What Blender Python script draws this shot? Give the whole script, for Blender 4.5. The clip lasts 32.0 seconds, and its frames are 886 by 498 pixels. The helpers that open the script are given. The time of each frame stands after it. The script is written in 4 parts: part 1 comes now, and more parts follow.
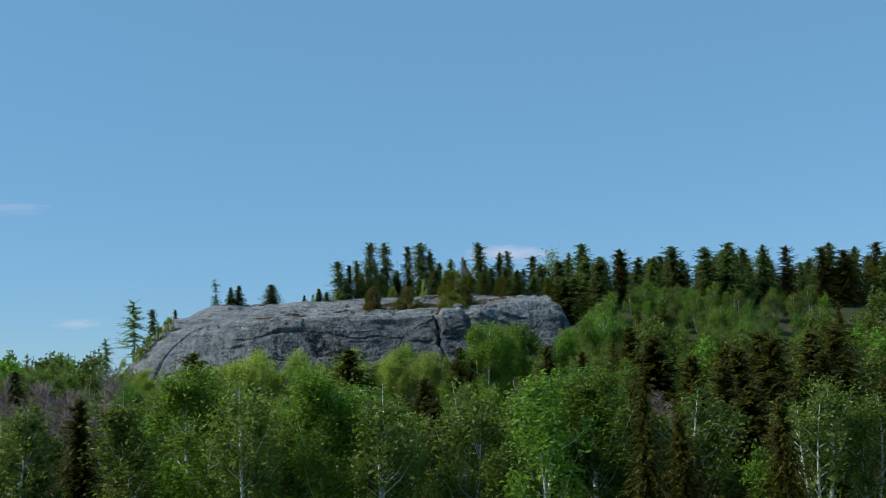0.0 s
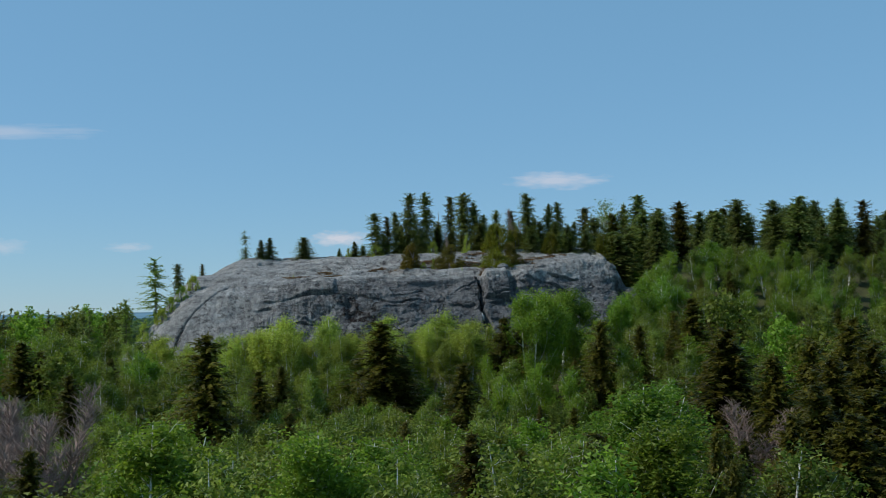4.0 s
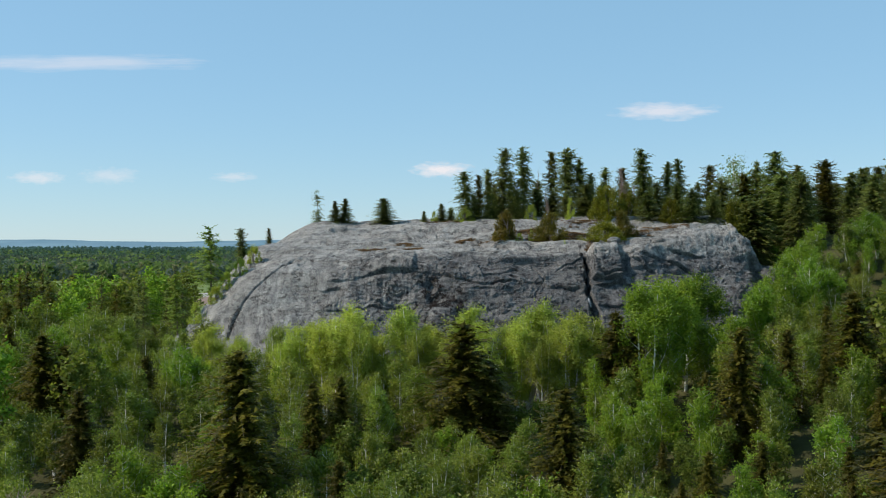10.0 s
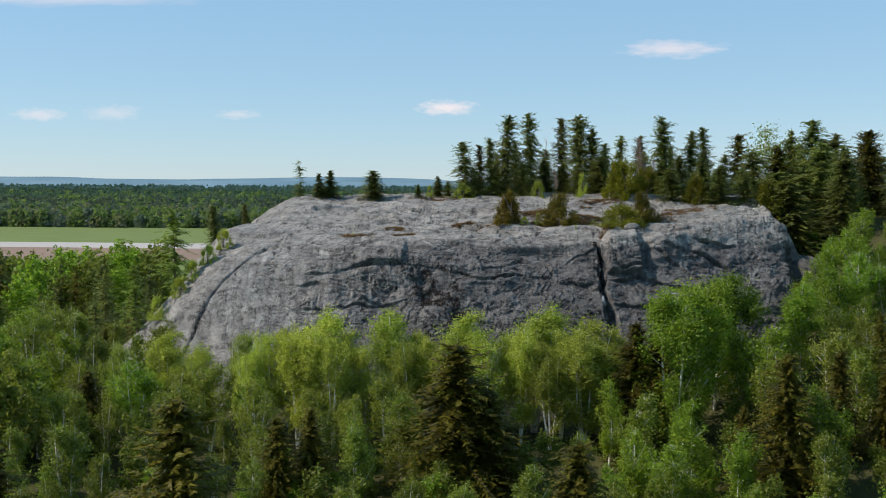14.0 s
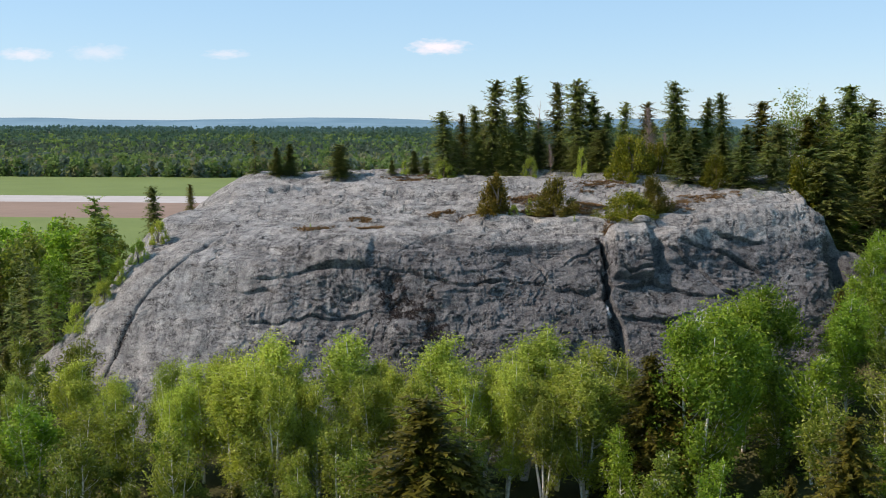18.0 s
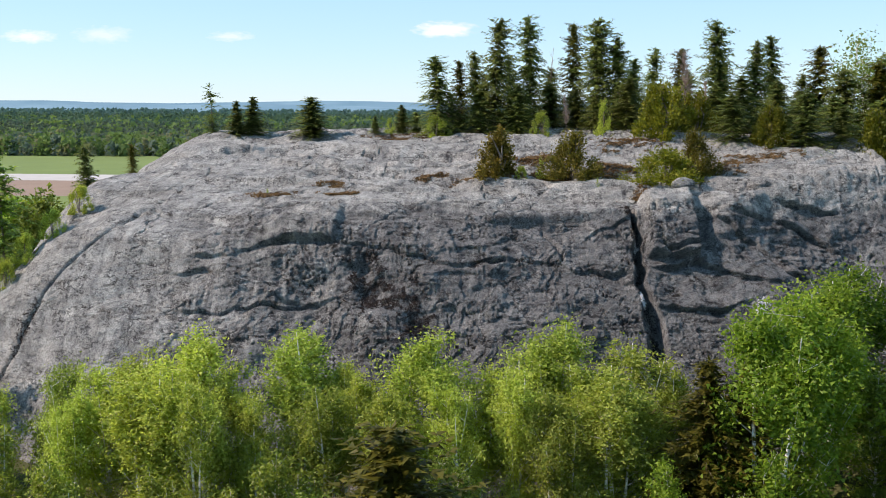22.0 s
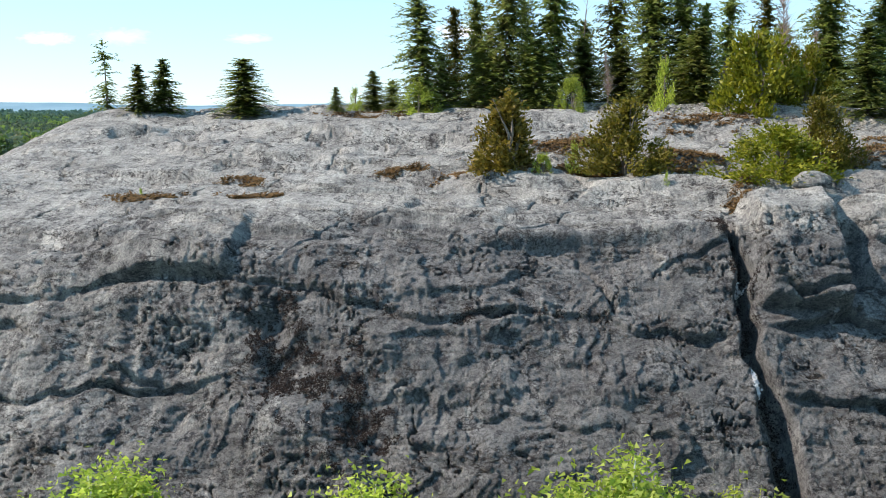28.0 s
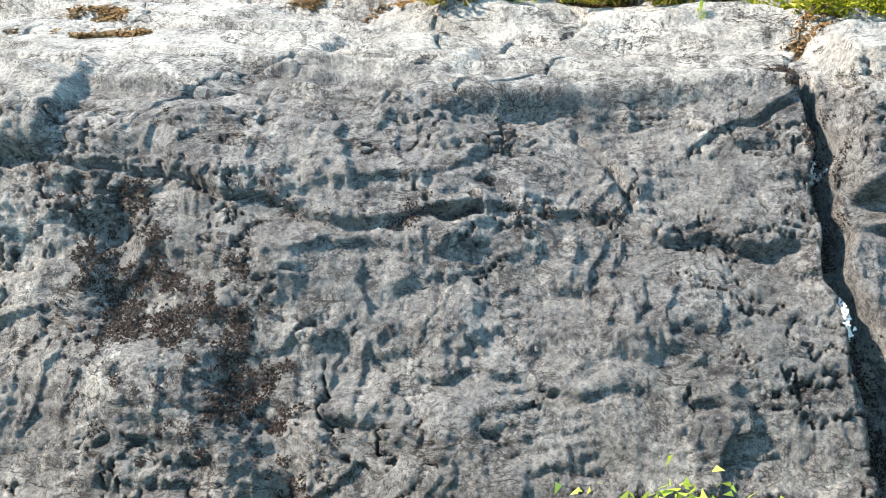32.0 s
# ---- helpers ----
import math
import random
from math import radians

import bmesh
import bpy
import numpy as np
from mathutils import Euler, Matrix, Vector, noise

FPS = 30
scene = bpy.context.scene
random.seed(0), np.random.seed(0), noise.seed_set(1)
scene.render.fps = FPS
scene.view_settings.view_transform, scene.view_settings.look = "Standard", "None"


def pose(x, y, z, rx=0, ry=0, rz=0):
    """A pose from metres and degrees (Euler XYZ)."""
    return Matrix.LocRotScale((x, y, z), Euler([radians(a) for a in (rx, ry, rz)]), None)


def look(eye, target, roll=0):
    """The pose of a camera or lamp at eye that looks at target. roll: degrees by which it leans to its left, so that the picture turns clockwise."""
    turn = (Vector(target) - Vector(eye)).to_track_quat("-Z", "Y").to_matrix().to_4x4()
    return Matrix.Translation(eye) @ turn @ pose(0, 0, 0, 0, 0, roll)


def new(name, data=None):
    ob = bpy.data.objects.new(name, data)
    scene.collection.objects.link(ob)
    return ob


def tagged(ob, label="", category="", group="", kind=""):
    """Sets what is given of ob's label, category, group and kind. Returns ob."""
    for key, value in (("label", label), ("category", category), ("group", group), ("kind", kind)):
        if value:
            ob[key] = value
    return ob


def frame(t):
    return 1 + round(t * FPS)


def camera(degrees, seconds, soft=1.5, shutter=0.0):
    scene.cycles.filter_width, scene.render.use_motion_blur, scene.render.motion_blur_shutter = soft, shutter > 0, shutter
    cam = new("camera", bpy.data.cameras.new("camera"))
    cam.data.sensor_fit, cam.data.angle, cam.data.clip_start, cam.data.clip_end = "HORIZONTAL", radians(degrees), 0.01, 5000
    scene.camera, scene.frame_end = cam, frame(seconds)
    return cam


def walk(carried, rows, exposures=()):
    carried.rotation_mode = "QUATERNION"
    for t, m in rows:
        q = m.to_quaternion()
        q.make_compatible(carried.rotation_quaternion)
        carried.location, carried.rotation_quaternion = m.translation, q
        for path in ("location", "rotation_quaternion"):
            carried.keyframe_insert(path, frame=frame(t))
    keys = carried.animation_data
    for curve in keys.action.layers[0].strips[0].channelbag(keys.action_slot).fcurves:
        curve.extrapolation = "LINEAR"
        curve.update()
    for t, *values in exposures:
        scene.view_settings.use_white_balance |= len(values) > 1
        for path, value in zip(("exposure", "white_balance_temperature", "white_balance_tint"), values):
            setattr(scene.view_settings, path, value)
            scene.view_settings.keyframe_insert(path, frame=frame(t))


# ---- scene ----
cam = camera(44.8, 32.0, soft=0.8)
PATH = [
    (0, (-0.308, -52.655, 1.129), (-0.121, -50.68, 1.387), -1.3),
    (0.5, (-0.29, -51.719, 2.458), (-0.1, -49.745, 2.714), -1.0),
    (1, (-0.179, -50.586, 3.652), (-0.029, -48.609, 3.909), -0.8),
    (1.5, (-0.115, -49.499, 4.558), (0.001, -47.519, 4.82), -0.7),
    (2, (0.008, -48.333, 4.969), (0.118, -46.354, 5.237), -0.5),
    (2.5, (0.16, -47.067, 5.202), (0.267, -45.087, 5.464), -0.6),
    (3, (0.264, -45.733, 5.354), (0.368, -43.749, 5.583), -0.7),
    (3.5, (0.695, -44.446, 5.461), (0.795, -42.457, 5.641), -0.7),
    (5.5, (1.428, -39.191, 6.09), (1.49, -37.192, 6.088), -0.4),
    (6, (1.572, -37.697, 5.909), (1.55, -35.697, 5.909), -0.5),
    (6.5, (1.702, -36.296, 6.54), (1.652, -34.296, 6.535), -0.3),
    (7, (1.8, -34.908, 6.959), (1.732, -32.909, 6.955), -0.3),
    (7.5, (1.834, -33.381, 7.491), (1.757, -31.383, 7.487), -0.1),
    (8, (1.897, -31.975, 8.003), (1.817, -29.976, 8.0), -0.1),
    (8.5, (1.971, -30.514, 8.499), (1.887, -28.516, 8.494), -0.1),
    (9, (1.81, -28.797, 9.041), (1.728, -26.799, 9.037), 0.0),
    (9.5, (2.122, -27.338, 9.667), (2.032, -25.34, 9.665), 0.0),
    (10, (2.125, -25.878, 10.266), (2.033, -23.88, 10.258), 0.1),
    (10.5, (2.204, -24.396, 10.797), (2.108, -22.398, 10.778), 0.2),
    (11, (2.372, -22.864, 11.431), (2.269, -20.867, 11.399), 0.2),
    (11.5, (2.623, -21.581, 11.991), (2.513, -19.584, 11.95), 0.2),
    (12, (2.706, -20.149, 12.584), (2.594, -18.153, 12.527), 0.1),
    (12.5, (2.812, -18.652, 13.078), (2.695, -16.657, 13.003), 0.1),
    (13, (2.286, -17.221, 13.83), (2.185, -15.226, 13.731), 0.2),
    (13.5, (2.615, -15.468, 13.908), (2.508, -13.474, 13.798), 0.2),
    (14, (2.427, -13.868, 14.195), (2.326, -11.875, 14.071), 0.3),
    (14.5, (2.275, -12.196, 14.675), (2.177, -10.203, 14.533), 0.4),
    (15, (2.402, -10.455, 15.474), (2.315, -8.464, 15.307), 0.3),
    (15.5, (2.463, -8.623, 16.073), (2.4, -6.633, 15.886), 0.2),
    (17.5, (2.919, -1.542, 17.062), (2.841, 0.444, 16.841), 0.3),
    (18, (2.963, 0.315, 17.177), (2.877, 2.299, 16.942), 0.2),
    (18.5, (3.075, 2.25, 17.256), (2.983, 4.232, 17.003), 0.2),
    (19, (3.141, 4.11, 17.48), (3.047, 6.089, 17.206), 0.2),
    (19.5, (3.138, 5.92, 17.066), (3.044, 7.9, 16.799), 0.3),
    (20, (3.093, 7.715, 16.715), (2.999, 9.695, 16.45), 0.3),
    (20.5, (3.17, 9.588, 16.283), (3.074, 11.568, 16.018), 0.3),
    (21, (3.167, 11.438, 15.805), (3.072, 13.418, 15.54), 0.3),
    (21.5, (3.154, 13.29, 15.268), (3.06, 15.27, 15.005), 0.3),
    (22, (3.248, 15.107, 14.714), (3.151, 17.088, 14.45), 0.3),
    (22.5, (3.297, 16.956, 14.158), (3.197, 18.936, 13.893), 0.3),
    (23, (3.43, 18.924, 13.642), (3.324, 20.903, 13.374), 0.2),
    (23.5, (3.366, 20.807, 13.219), (3.267, 22.787, 12.956), 0.3),
    (24, (3.409, 22.687, 13.067), (3.306, 24.667, 12.804), 0.3),
    (24.5, (3.426, 24.548, 13.039), (3.32, 26.528, 12.779), 0.3),
    (25, (3.471, 26.388, 13.119), (3.362, 28.368, 12.855), 0.4),
    (25.5, (3.455, 28.214, 12.985), (3.343, 30.195, 12.727), 0.4),
    (27.5, (3.479, 35.67, 12.895), (3.36, 37.65, 12.64), 0.4),
    (28, (3.681, 37.556, 12.892), (3.55, 39.535, 12.634), 0.4),
    (28.5, (3.507, 39.43, 12.779), (3.384, 41.41, 12.525), 0.5),
    (29, (3.547, 41.357, 12.766), (3.423, 43.333, 12.481), 0.5),
    (29.5, (3.626, 43.287, 12.627), (3.498, 45.247, 12.253), 0.4),
    (30, (3.425, 45.176, 12.173), (3.316, 47.122, 11.725), 0.5),
    (30.5, (3.438, 46.899, 12.059), (3.338, 48.832, 11.554), 0.5),
    (31, (3.523, 47.958, 11.895), (3.433, 49.889, 11.383), 0.5),
    (31.5, (3.661, 48.305, 11.852), (3.58, 50.233, 11.329), 0.6),
    (32, (3.824, 48.282, 11.749), (3.747, 50.21, 11.223), 0.5),
]
walk(cam, [(t, look(e, g, r)) for t, e, g, r in PATH], [(0, -0.58, 5900, 12), (3, -0.79, 5900, 12), (6, -0.1, 7000, 17), (9, -0.14, 6900, 16), (13, -0.18, 7000, 19), (19, 0.13, 7150, 26), (25, 0.46, 7050, 25), (28, 0.65, 7050, 20), (29, 0.85, 7300, 17), (30, 1.37, 7400, 20), (31, 1.81, 7400, 19), (32, 1.81, 7400, 19)])

# ---- world, sun and exposure ----
SUN_DIR = Vector((-0.71, -0.07, 0.70)).normalized()
world = bpy.data.worlds.new("sky")
scene.world = world
world.use_nodes = True
wn = world.node_tree
wn.nodes.clear()
sky = wn.nodes.new("ShaderNodeTexSky")
sky.sky_type, sky.sun_disc = "NISHITA", False
sky.sun_elevation = math.asin(SUN_DIR.z)
sky.sun_rotation = math.atan2(SUN_DIR.x, SUN_DIR.y)
sky.air_density, sky.dust_density, sky.ozone_density, sky.altitude = 1.0, 0.0, 3.0, 300
bg = wn.nodes.new("ShaderNodeBackground")
bg.inputs["Strength"].default_value = 0.107
wout = wn.nodes.new("ShaderNodeOutputWorld")
tint = wn.nodes.new("ShaderNodeMix")
tint.data_type, tint.blend_type = "RGBA", "MULTIPLY"
tint.inputs[0].default_value, tint.inputs[7].default_value = 1.0, (1.0, 1.10, 1.2, 1)
wn.links.new(sky.outputs[0], tint.inputs[6])
haze = wn.nodes.new("ShaderNodeMix")
haze.data_type = "RGBA"
haze.inputs[0].default_value, haze.inputs[7].default_value = 0.5, (3.2, 7.15, 9.9, 1)
wn.links.new(tint.outputs[2], haze.inputs[6])
wn.links.new(haze.outputs[2], bg.inputs[0])
wn.links.new(bg.outputs[0], wout.inputs[0])
sun = new("sun", bpy.data.lights.new("sun", "SUN"))
sun.data.energy, sun.data.angle, sun.data.color = 5.0, radians(0.53), (1.0, 0.93, 0.82)
sun.matrix_world = look(SUN_DIR * 200, (0, 0, 0))


# ---- materials ----
def mat(name, rough=0.8):
    m = bpy.data.materials.new(name)
    m.use_nodes = True
    b = m.node_tree.nodes["Principled BSDF"]
    b.inputs["Roughness"].default_value = rough
    b.inputs["Specular IOR Level"].default_value = 0.25
    return m, m.node_tree, b


def node(nt, kind, **vals):
    n = nt.nodes.new(kind)
    for k, v in vals.items():
        n.inputs[k.replace("_", " ")].default_value = v
    return n


def noise_tex(nt, vec, scale, detail=6.0, rough=0.6, distort=0.0):
    n = node(nt, "ShaderNodeTexNoise", Scale=scale, Detail=detail, Roughness=rough, Distortion=distort)
    nt.links.new(vec, n.inputs["Vector"])
    return n.outputs["Fac"]


def ramp(nt, fac, stops):
    r = nt.nodes.new("ShaderNodeValToRGB")
    el = r.color_ramp.elements
    while len(el) < len(stops):
        el.new(0.5)
    for e, (p, c) in zip(el, stops):
        e.position, e.color = p, (*c, 1) if len(c) == 3 else c
    nt.links.new(fac, r.inputs[0])
    return r.outputs[0]


def mixc(nt, fac, a, b, mode="MIX"):
    m = nt.nodes.new("ShaderNodeMix")
    m.data_type, m.blend_type = "RGBA", mode
    for sock, val in ((m.inputs[0], fac), (m.inputs[6], a), (m.inputs[7], b)):
        if isinstance(val, (int, float)):
            sock.default_value = val
        elif isinstance(val, tuple):
            sock.default_value = (*val, 1)
        else:
            nt.links.new(val, sock)
    return m.outputs[2]


def bump(nt, b, height, strength, dist):
    n = node(nt, "ShaderNodeBump", Strength=strength, Distance=dist)
    nt.links.new(height, n.inputs["Height"])
    nt.links.new(n.outputs[0], b.inputs["Normal"])


def position(nt, sx=1.0, sy=1.0, sz=1.0):
    g = nt.nodes.new("ShaderNodeNewGeometry")
    m = nt.nodes.new("ShaderNodeMapping")
    m.inputs["Scale"].default_value = (sx, sy, sz)
    nt.links.new(g.outputs["Position"], m.inputs[0])
    return m.outputs[0]


def granite():
    m, nt, b = mat("granite", 0.9)
    p = position(nt)
    big = noise_tex(nt, p, 0.16, 5, 0.6, 0.6)
    mid = noise_tex(nt, p, 0.8, 9, 0.68, 0.3)
    fine = noise_tex(nt, p, 5.0, 9, 0.74)
    grain = noise_tex(nt, p, 38.0, 6, 0.78)
    streak = noise_tex(nt, position(nt, 2.2, 0.6, 0.24), 0.8, 9, 0.68, 0.8)
    base = ramp(nt, mid, [(0.36, (0.235, 0.238, 0.226)), (0.5, (0.330, 0.333, 0.314)), (0.64, (0.43, 0.434, 0.405))])
    # dark lichen tongues run down from the brow; the face's shade is painted in
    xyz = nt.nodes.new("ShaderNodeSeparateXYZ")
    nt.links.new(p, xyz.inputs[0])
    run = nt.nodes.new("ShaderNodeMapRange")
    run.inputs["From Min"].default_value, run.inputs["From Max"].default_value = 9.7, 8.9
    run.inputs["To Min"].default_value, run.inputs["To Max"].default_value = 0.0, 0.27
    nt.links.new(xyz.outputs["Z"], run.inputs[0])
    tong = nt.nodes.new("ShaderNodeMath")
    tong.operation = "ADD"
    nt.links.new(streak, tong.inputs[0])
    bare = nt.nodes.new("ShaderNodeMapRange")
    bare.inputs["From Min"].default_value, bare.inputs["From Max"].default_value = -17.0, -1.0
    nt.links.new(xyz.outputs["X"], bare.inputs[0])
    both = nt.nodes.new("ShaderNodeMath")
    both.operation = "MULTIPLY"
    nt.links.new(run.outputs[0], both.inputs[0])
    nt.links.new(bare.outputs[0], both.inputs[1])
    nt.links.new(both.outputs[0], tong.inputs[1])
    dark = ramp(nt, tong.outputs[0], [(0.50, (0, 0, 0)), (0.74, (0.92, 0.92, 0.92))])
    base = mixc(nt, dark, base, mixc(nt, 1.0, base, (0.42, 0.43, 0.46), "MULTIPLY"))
    base = mixc(nt, ramp(nt, big, [(0.45, (0, 0, 0)), (0.62, (0.6, 0.6, 0.6))]), base, mixc(nt, 1.0, base, (0.88, 0.87, 0.85), "MULTIPLY"))
    pit = noise_tex(nt, p, 13.0, 8, 0.7)
    dots = ramp(nt, noise_tex(nt, p, 9.0, 10, 0.8), [(0.56, (0, 0, 0)), (0.63, (0.36, 0.36, 0.36))])
    base = mixc(nt, dots, base, (0.055, 0.053, 0.055))
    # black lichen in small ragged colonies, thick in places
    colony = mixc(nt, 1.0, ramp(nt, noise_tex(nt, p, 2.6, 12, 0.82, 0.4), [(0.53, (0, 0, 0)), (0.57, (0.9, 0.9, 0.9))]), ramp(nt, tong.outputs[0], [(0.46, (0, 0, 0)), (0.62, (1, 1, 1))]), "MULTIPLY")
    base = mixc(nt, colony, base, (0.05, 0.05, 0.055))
    pale = ramp(nt, noise_tex(nt, p, 7.0, 10, 0.8), [(0.58, (0, 0, 0)), (0.66, (0.42, 0.42, 0.42))])
    base = mixc(nt, pale, base, (0.46, 0.46, 0.42))
    base = mixc(nt, 1.0, base, ramp(nt, fine, [(0.38, (0.82, 0.82, 0.83)), (0.50, (1.0, 1.0, 1.0)), (0.62, (1.13, 1.13, 1.12))]), "MULTIPLY")
    base = mixc(nt, 1.0, base, ramp(nt, pit, [(0.38, (0.58, 0.58, 0.59)), (0.50, (1.0, 1.0, 1.0)), (0.62, (1.28, 1.28, 1.26))]), "MULTIPLY")
    base = mixc(nt, 1.0, base, ramp(nt, grain, [(0.36, (0.70, 0.70, 0.70)), (0.5, (1.0, 1.0, 1.0)), (0.64, (1.22, 1.22, 1.2))]), "MULTIPLY")
    # fine dark joints with lichen in them, mostly running along the rock
    seams = []
    for sx, sz, scale, wide in ((0.5, 1.3, 1.1, 0.010), (0.8, 1.0, 2.6, 0.012)):
        n = noise_tex(nt, position(nt, sx, 0.8, sz), scale, 7, 0.62, 0.5)
        dev = nt.nodes.new("ShaderNodeMath")
        dev.operation = "SUBTRACT"
        dev.inputs[1].default_value = 0.5
        nt.links.new(n, dev.inputs[0])
        mag = nt.nodes.new("ShaderNodeMath")
        mag.operation = "ABSOLUTE"
        nt.links.new(dev.outputs[0], mag.inputs[0])
        line = ramp(nt, mag.outputs[0], [(wide * 0.4, (1, 1, 1)), (wide, (0, 0, 0))])
        seams.append(mixc(nt, 1.0, line, ramp(nt, noise_tex(nt, p, 0.9, 3, 0.5), [(0.42, (0, 0, 0)), (0.52, (0.9, 0.9, 0.9))]), "MULTIPLY"))
    seam = mixc(nt, 1.0, seams[0], seams[1], "ADD")
    base = mixc(nt, seam, base, (0.045, 0.042, 0.042))
    nt.links.new(base, b.inputs["Base Color"])
    add = nt.nodes.new("ShaderNodeMath")
    add.operation = "MULTIPLY_ADD"
    add.inputs[1].default_value = 0.4
    nt.links.new(grain, add.inputs[0])
    nt.links.new(pit, add.inputs[2])
    cut = nt.nodes.new("ShaderNodeMath")
    cut.operation = "MULTIPLY_ADD"
    cut.inputs[1].default_value = -0.35
    nt.links.new(seam, cut.inputs[0])
    nt.links.new(add.outputs[0], cut.inputs[2])
    bump(nt, b, cut.outputs[0], 1.0, 0.12)
    return m


def soil(name, c1, c2, c3, scale=1.5):
    m, nt, b = mat(name, 0.95)
    p = position(nt)
    n1, n2 = noise_tex(nt, p, scale, 6, 0.65), noise_tex(nt, p, scale * 14, 6, 0.7)
    c = mixc(nt, n2, ramp(nt, n1, [(0.35, c1), (0.65, c2)]), c3)
    nt.links.new(c, b.inputs["Base Color"])
    bump(nt, b, n2, 0.8, 0.06)
    return m


def leafy(name, c_dark, c_mid, c_light, glow=0.45, gloss=0.5):
    """Leaves and needles: lit from the front, and shining through from behind; each tree and each leaf differs."""
    m, nt, b = mat(name, gloss)
    g = nt.nodes.new("ShaderNodeNewGeometry")
    o = nt.nodes.new("ShaderNodeObjectInfo")
    leaf = ramp(nt, g.outputs["Random Per Island"], [(0.0, c_dark), (0.5, c_mid), (1.0, c_light)])
    h = node(nt, "ShaderNodeHueSaturation")
    vary = nt.nodes.new("ShaderNodeMapRange")
    vary.inputs["To Min"].default_value, vary.inputs["To Max"].default_value = 0.487, 0.515
    val = nt.nodes.new("ShaderNodeMapRange")
    val.inputs["To Min"].default_value, val.inputs["To Max"].default_value = 0.72, 1.22
    mul = nt.nodes.new("ShaderNodeMath")
    mul.operation = "FRACT"
    mul2 = nt.nodes.new("ShaderNodeMath")
    mul2.operation = "MULTIPLY"
    mul2.inputs[1].default_value = 7.31
    nt.links.new(o.outputs["Random"], vary.inputs[0])
    nt.links.new(o.outputs["Random"], mul2.inputs[0])
    nt.links.new(mul2.outputs[0], mul.inputs[0])
    nt.links.new(mul.outputs[0], val.inputs[0])
    nt.links.new(vary.outputs[0], h.inputs["Hue"])
    nt.links.new(val.outputs[0], h.inputs["Value"])
    nt.links.new(leaf, h.inputs["Color"])
    nt.links.new(h.outputs[0], b.inputs["Base Color"])
    t = nt.nodes.new("ShaderNodeBsdfTranslucent")
    nt.links.new(mixc(nt, 1.0, h.outputs[0], (1.12, 1.22, 0.75), "MULTIPLY"), t.inputs[0])
    mx = nt.nodes.new("ShaderNodeMixShader")
    mx.inputs[0].default_value = glow
    nt.links.new(b.outputs[0], mx.inputs[1])
    nt.links.new(t.outputs[0], mx.inputs[2])
    nt.links.new(mx.outputs[0], nt.nodes["Material Output"].inputs[0])
    return m


def bark(name, light, dark, scale):
    m, nt, b = mat(name, 0.85)
    n = noise_tex(nt, position(nt, 1, 1, 3.5), scale, 6, 0.65)
    nt.links.new(ramp(nt, n, [(0.34, dark), (0.46, light)]), b.inputs["Base Color"])
    bump(nt, b, n, 0.6, 0.02)
    return m


GRANITE = granite()
M_FOREST = soil("forest_soil", (0.035, 0.04, 0.015), (0.09, 0.10, 0.03), (0.05, 0.05, 0.02), 0.6)
M_GRASS = soil("meadow_grass", (0.11, 0.165, 0.045), (0.15, 0.21, 0.06), (0.13, 0.18, 0.05), 0.05)
M_DIRT = soil("ploughed_soil", (0.20, 0.14, 0.10), (0.27, 0.19, 0.14), (0.23, 0.17, 0.13), 0.08)
M_PALE = soil("pale_gravel", (0.34, 0.33, 0.31), (0.44, 0.43, 0.41), (0.4, 0.39, 0.37), 0.2)
M_MOSS = soil("brown_moss", (0.10, 0.052, 0.020), (0.23, 0.13, 0.045), (0.11, 0.07, 0.03), 3.0)
# brown-black moss, darkened further to carry the recesses' shade
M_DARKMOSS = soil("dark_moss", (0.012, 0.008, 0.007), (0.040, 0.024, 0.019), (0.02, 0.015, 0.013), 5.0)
M_BIRCHLEAF = leafy("birch_leaves", (0.20, 0.25, 0.040), (0.33, 0.39, 0.07), (0.50, 0.56, 0.13), 0.52)
M_MIXEDLEAF = leafy("mixed_wood_leaves", (0.08, 0.105, 0.018), (0.12, 0.155, 0.026), (0.17, 0.21, 0.038), 0.5)
# birch leaves of the slope, a darker green than those by the dome
M_FIELDBIRCH = leafy("darker_birch_leaves", (0.098, 0.132, 0.020), (0.178, 0.23, 0.034), (0.30, 0.355, 0.062), 0.42)
M_ASPENLEAF = leafy("aspen_leaves", (0.10, 0.17, 0.017), (0.17, 0.265, 0.027), (0.28, 0.39, 0.05), 0.5)
M_SPRUCE = leafy("spruce_needles", (0.085, 0.112, 0.032), (0.158, 0.197, 0.053), (0.255, 0.29, 0.082), 0.42)
M_OLIVE = leafy("olive_spruce_needles", (0.055, 0.055, 0.008), (0.102, 0.096, 0.012), (0.158, 0.140, 0.018), 0.4)
M_CEDAR = leafy("cedar_sprays", (0.08, 0.095, 0.010), (0.15, 0.16, 0.014), (0.23, 0.22, 0.02), 0.35)
M_RUSTY = leafy("rusty_cedar_sprays", (0.075, 0.065, 0.012), (0.14, 0.11, 0.018), (0.21, 0.155, 0.03), 0.35)
M_LARCH = leafy("larch_needles", (0.15, 0.22, 0.04), (0.22, 0.31, 0.06), (0.31, 0.40, 0.09), 0.5)
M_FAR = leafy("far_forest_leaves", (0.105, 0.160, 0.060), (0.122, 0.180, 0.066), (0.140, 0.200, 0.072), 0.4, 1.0)
